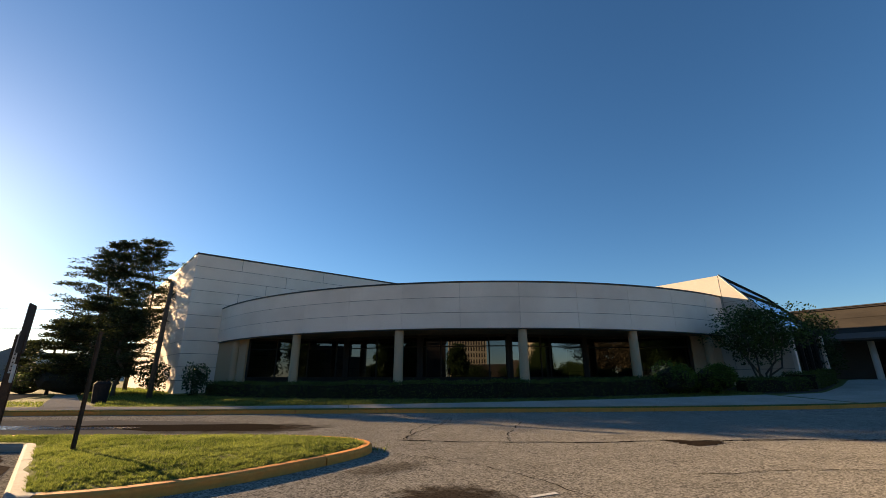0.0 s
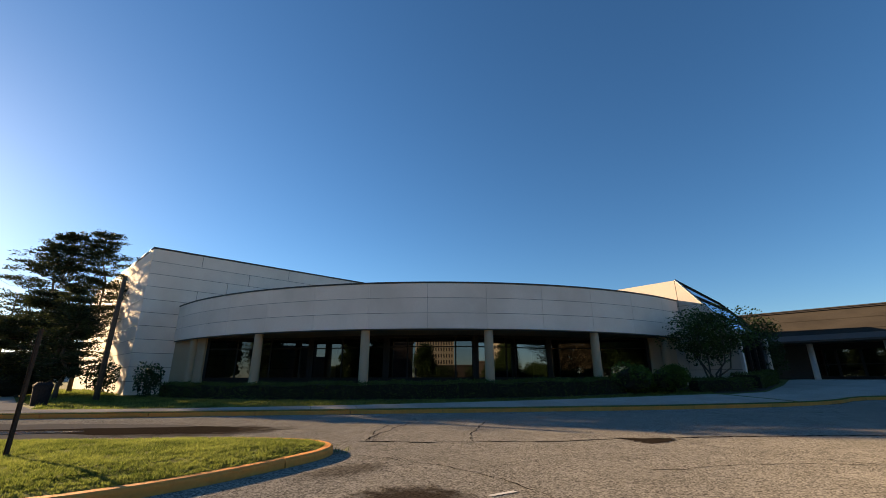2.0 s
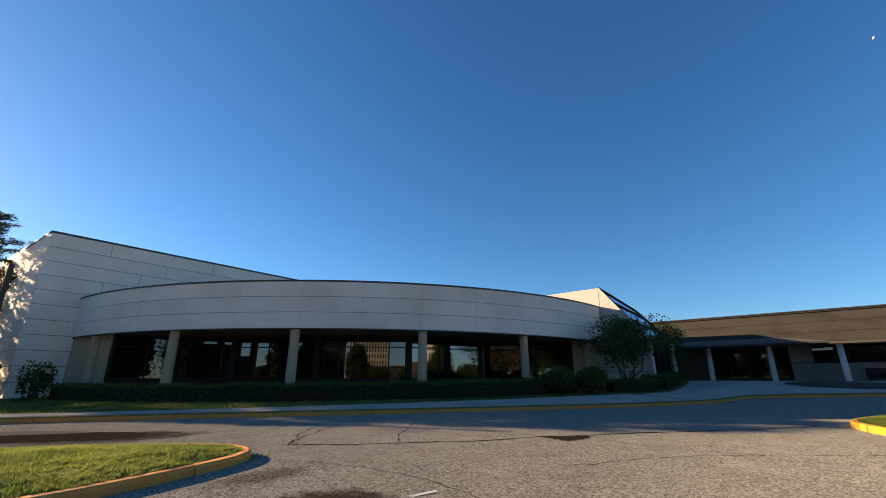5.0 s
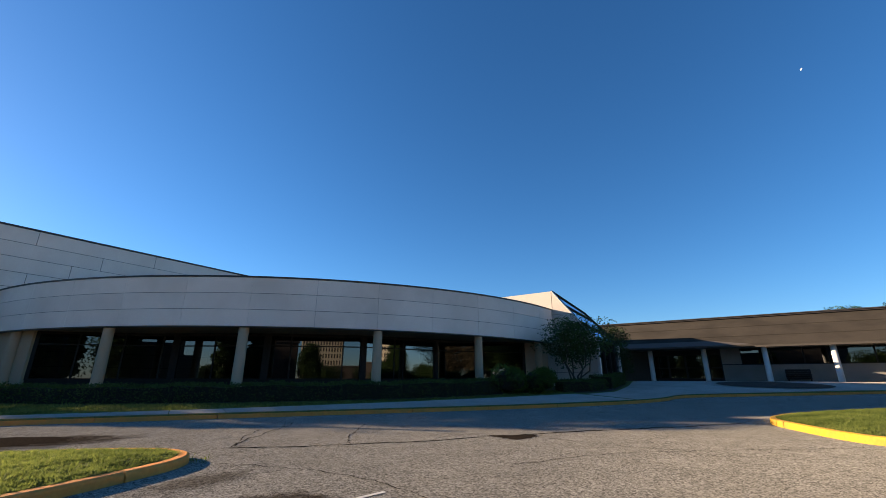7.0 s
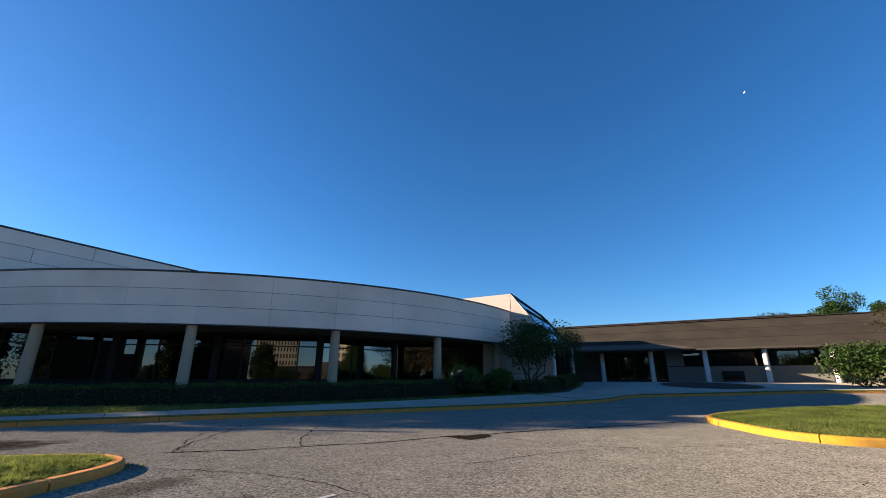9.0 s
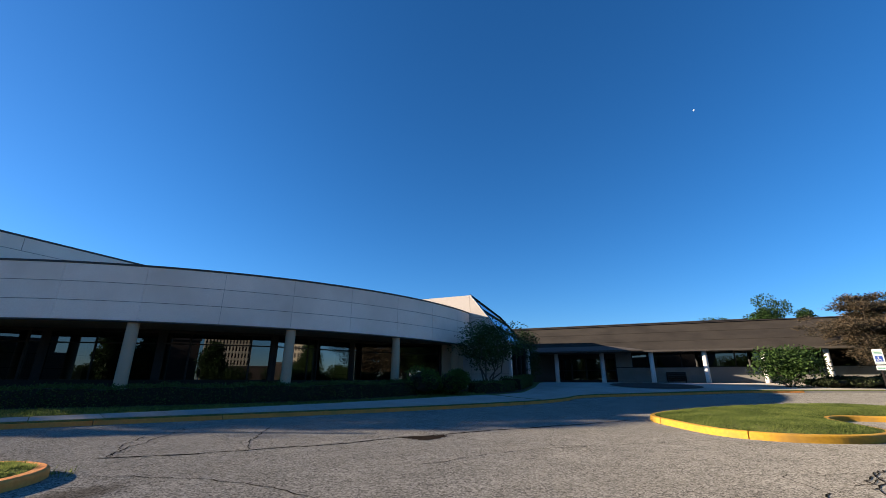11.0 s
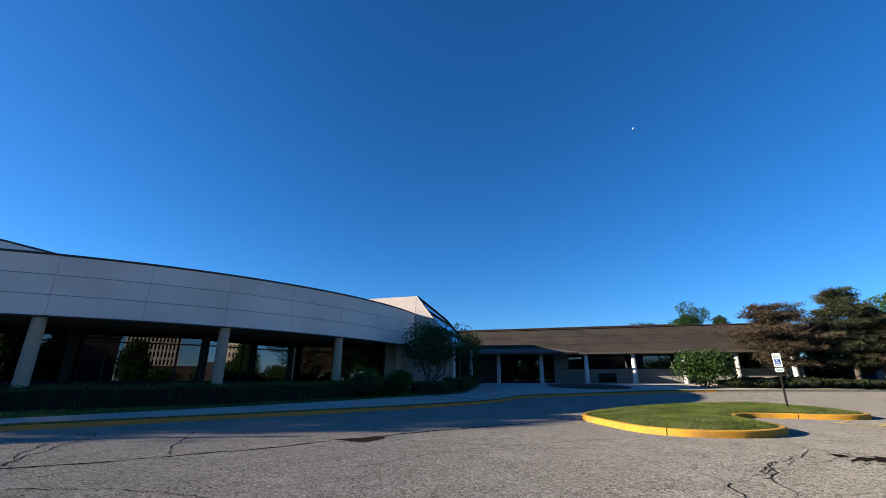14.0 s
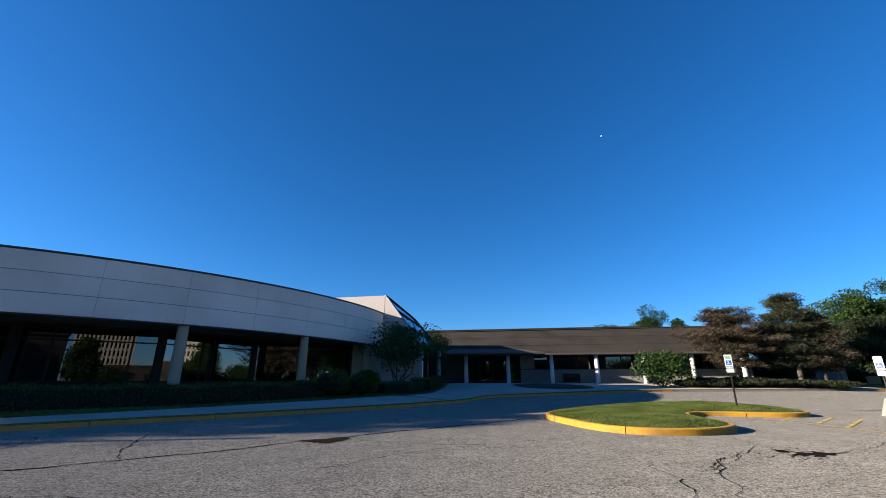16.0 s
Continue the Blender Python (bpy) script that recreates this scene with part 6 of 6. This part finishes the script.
M_BLUEWALL = shade("blue_grey_wall", (0.05, 0.055, 0.08), (0.07, 0.075, 0.105), 3, 0.8, c3=(0.045, 0.05, 0.07), big=0.5)
lm_ = Matrix.Translation((57, 11.2, 1.9)) @ Matrix.Rotation(radians(-72), 4, "Z")
part("wall", boxed(lm_, 11, 4, 2.6, 0.02), M_BLUEWALL, low)
part("roof", boxed(lm_ @ Matrix.Translation((0, 0, 1.4)), 11.6, 4.6, 0.2, 0.02), M_FARROOF, low)
for s in (-3.5, 0, 3.5):
    part("window", boxed(lm_ @ Matrix.Translation((s, -2.02, 0.2)), 1.4, 0.06, 1.0), M_DARK, low)

# Behind the viewer: towers, low roofs and trees that the dark glass mirrors.
M_TOWER = shade("tower_concrete", (0.50, 0.43, 0.33), (0.58, 0.50, 0.39), 1.5, 0.8, c3=(0.48, 0.41, 0.31), big=0.1)


def tower(x, y, width, height, depth, label):
    """A slab of narrow piers and spandrels over dark glass, facing the lot."""
    ob = base("tower", x, y, 0, label, "building", "towers behind the lot")
    m = Matrix.Translation((x, y, 0)) @ Matrix.Rotation(math.atan2(23 - y, 2 - x) - math.pi / 2, 4, "Z")
    part("core", boxed(m @ Matrix.Translation((0, -depth / 2, height / 2)), width, depth, height), M_DARK, ob)
    cols = int(width / 1.5)
    for i in range(cols + 1):
        u = -width / 2 + width * i / cols
        part("pier", boxed(m @ Matrix.Translation((u, 0.15, height / 2)), 0.75, 0.5, height + 0.4, 0.02), M_TOWER, ob)
    for j in range(int(height / 3.4) + 1):
        part("spandrel", boxed(m @ Matrix.Translation((0, 0.06, j * 3.4 + 0.6)), width, 0.3, 1.25, 0.02), M_TOWER, ob)
    return ob


tower(-47, -186, 21, 44, 16, "tall sunlit concrete tower with narrow piers")
tower(157, -105, 11, 44, 16, "tall sunlit concrete tower beyond the street")
M_LOWBLDG = shade("dark_brick", (0.035, 0.027, 0.024), (0.06, 0.046, 0.04), 4, 0.9, c3=(0.05, 0.04, 0.035), big=0.3)


def low_block(x, y, w, h, label="low dark brick block across the lot"):
    ob = base("low_block", x, y, 0, label, "building", "blocks across the lot")
    turn = math.atan2(23 - y, 2 - x) - math.pi / 2
    m = Matrix.Translation((x, y, h / 2)) @ Matrix.Rotation(turn, 4, "Z")
    part("wall", boxed(m, w, 10, h, 0.05), M_LOWBLDG, ob)
    part("parapet", boxed(m @ Matrix.Translation((0, 0, h / 2 + 0.2)), w + 0.4, 10.4, 0.5, 0.05), M_COPING, ob)
    for i in range(int(w / 4)):
        part("window", boxed(m @ Matrix.Translation((-w / 2 + 2.5 + 4 * i, 5.0, 0)), 1.6, 0.12, 1.5, 0.01), M_DARK, ob)


for x, y, w, h in ((-63.5, -3.7, 16, 7.6), (-59.2, -12.0, 3, 4.5), (-62, 16, 16, 4.4), (-33, -34, 16, 6.5), (-24, -37, 12, 7.5), (-10, -95, 30, 4.4), (70, -60, 40, 5.2)):
    low_block(x, y, w, h)
# Tall dark trees close to the lot, then the lower and farther ones.
for x, y, h, w in ((-34.4, -0.7, 9.0, 3.2), (-31.7, -2.8, 6.2, 3.4), (-30.5, -13.5, 10.0, 4.2), (-38, -10, 10.0, 4.0), (-35, -11.5, 9.5, 2.6), (27, -18, 10.0, 6.0), (31, -16, 10.0, 6.0), (-36, -24, 12.0, 7.0)):
    broadleaf("lot_tree", x, y, 0, h, w, M_LEAF_DEEP, "dense dark leafy tree across the lot", clear=0.06, clumps=90, per=170, leaf=0.36, trunk=0.2, group="trees across the lot", taper=0.6)
for x, y, h, w in ((20.5, -19, 9.5, 4.6), (24.0, -17.5, 9.0, 4.6)):
    broadleaf("lot_tree", x, y, 0, h, w, M_NEEDLE_DRY, "brownish sunlit tree across the lot", clear=0.06, clumps=90, per=170, leaf=0.3, trunk=0.2, group="trees across the lot", taper=0.6)
for x, y, h, w in ((-9.1, -15.3, 5.9, 3.8), (44.0, -7.5, 7.4, 4.4)):
    broadleaf("lot_tree", x, y, 0, h, w, M_LEAF_DEEP, "leafy tree with an uneven crown across the lot", clear=0.1, clumps=90, per=150, leaf=0.24, trunk=0.14, group="trees across the lot", taper=0.8)
for x, y, h, w in ((-70, -25, 3.8, 5), (-75, -30, 3.4, 6), (-64, -26, 3.2, 5), (-17, -60, 3.2, 9), (-6, -66, 3.6, 9), (3, -70, 3.4, 8), (-44, -21, 6.0, 9), (-49, -26, 6.0, 9), (78, -20, 4.4, 6), (80, -27, 3.8, 7), (76, -34, 4.6, 6), (84, -30, 4.2, 8), (60, -25, 4.0, 5), (-66, 30, 8, 8)):
    broadleaf("lot_tree", x, y, 0, h, w, M_LEAF_DEEP, "low leafy tree in the row beyond the lot", clear=0.1, clumps=46, per=110, leaf=0.36, trunk=0.14, group="trees across the lot", taper=0.5)

# The pale day moon.
M_MOON = bpy.data.materials.new("moonlight")
M_MOON.use_nodes = True
emit = M_MOON.node_tree.nodes.new("ShaderNodeEmission")
emit.inputs["Color"].default_value, emit.inputs["Strength"].default_value = (0.75, 0.83, 0.95, 1), 0.36
M_MOON.node_tree.links.new(emit.outputs[0], M_MOON.node_tree.nodes["Material Output"].inputs["Surface"])
ma, me_ = radians(66.0), radians(30.95)
mw = Vector((math.sin(ma) * math.cos(me_), math.cos(ma) * math.cos(me_), math.sin(me_)))
bm = bmesh.new()
bmesh.ops.create_icosphere(bm, subdivisions=3, radius=8.5, matrix=look(mw * 3500, (0, 0, 0)) @ Matrix.Rotation(radians(35), 4, "Z") @ Matrix.Diagonal((0.55, 1, 0.55, 1)))
tagged(part("moon", bm, M_MOON, smooth=True), "pale half moon in the blue morning sky", "moon")
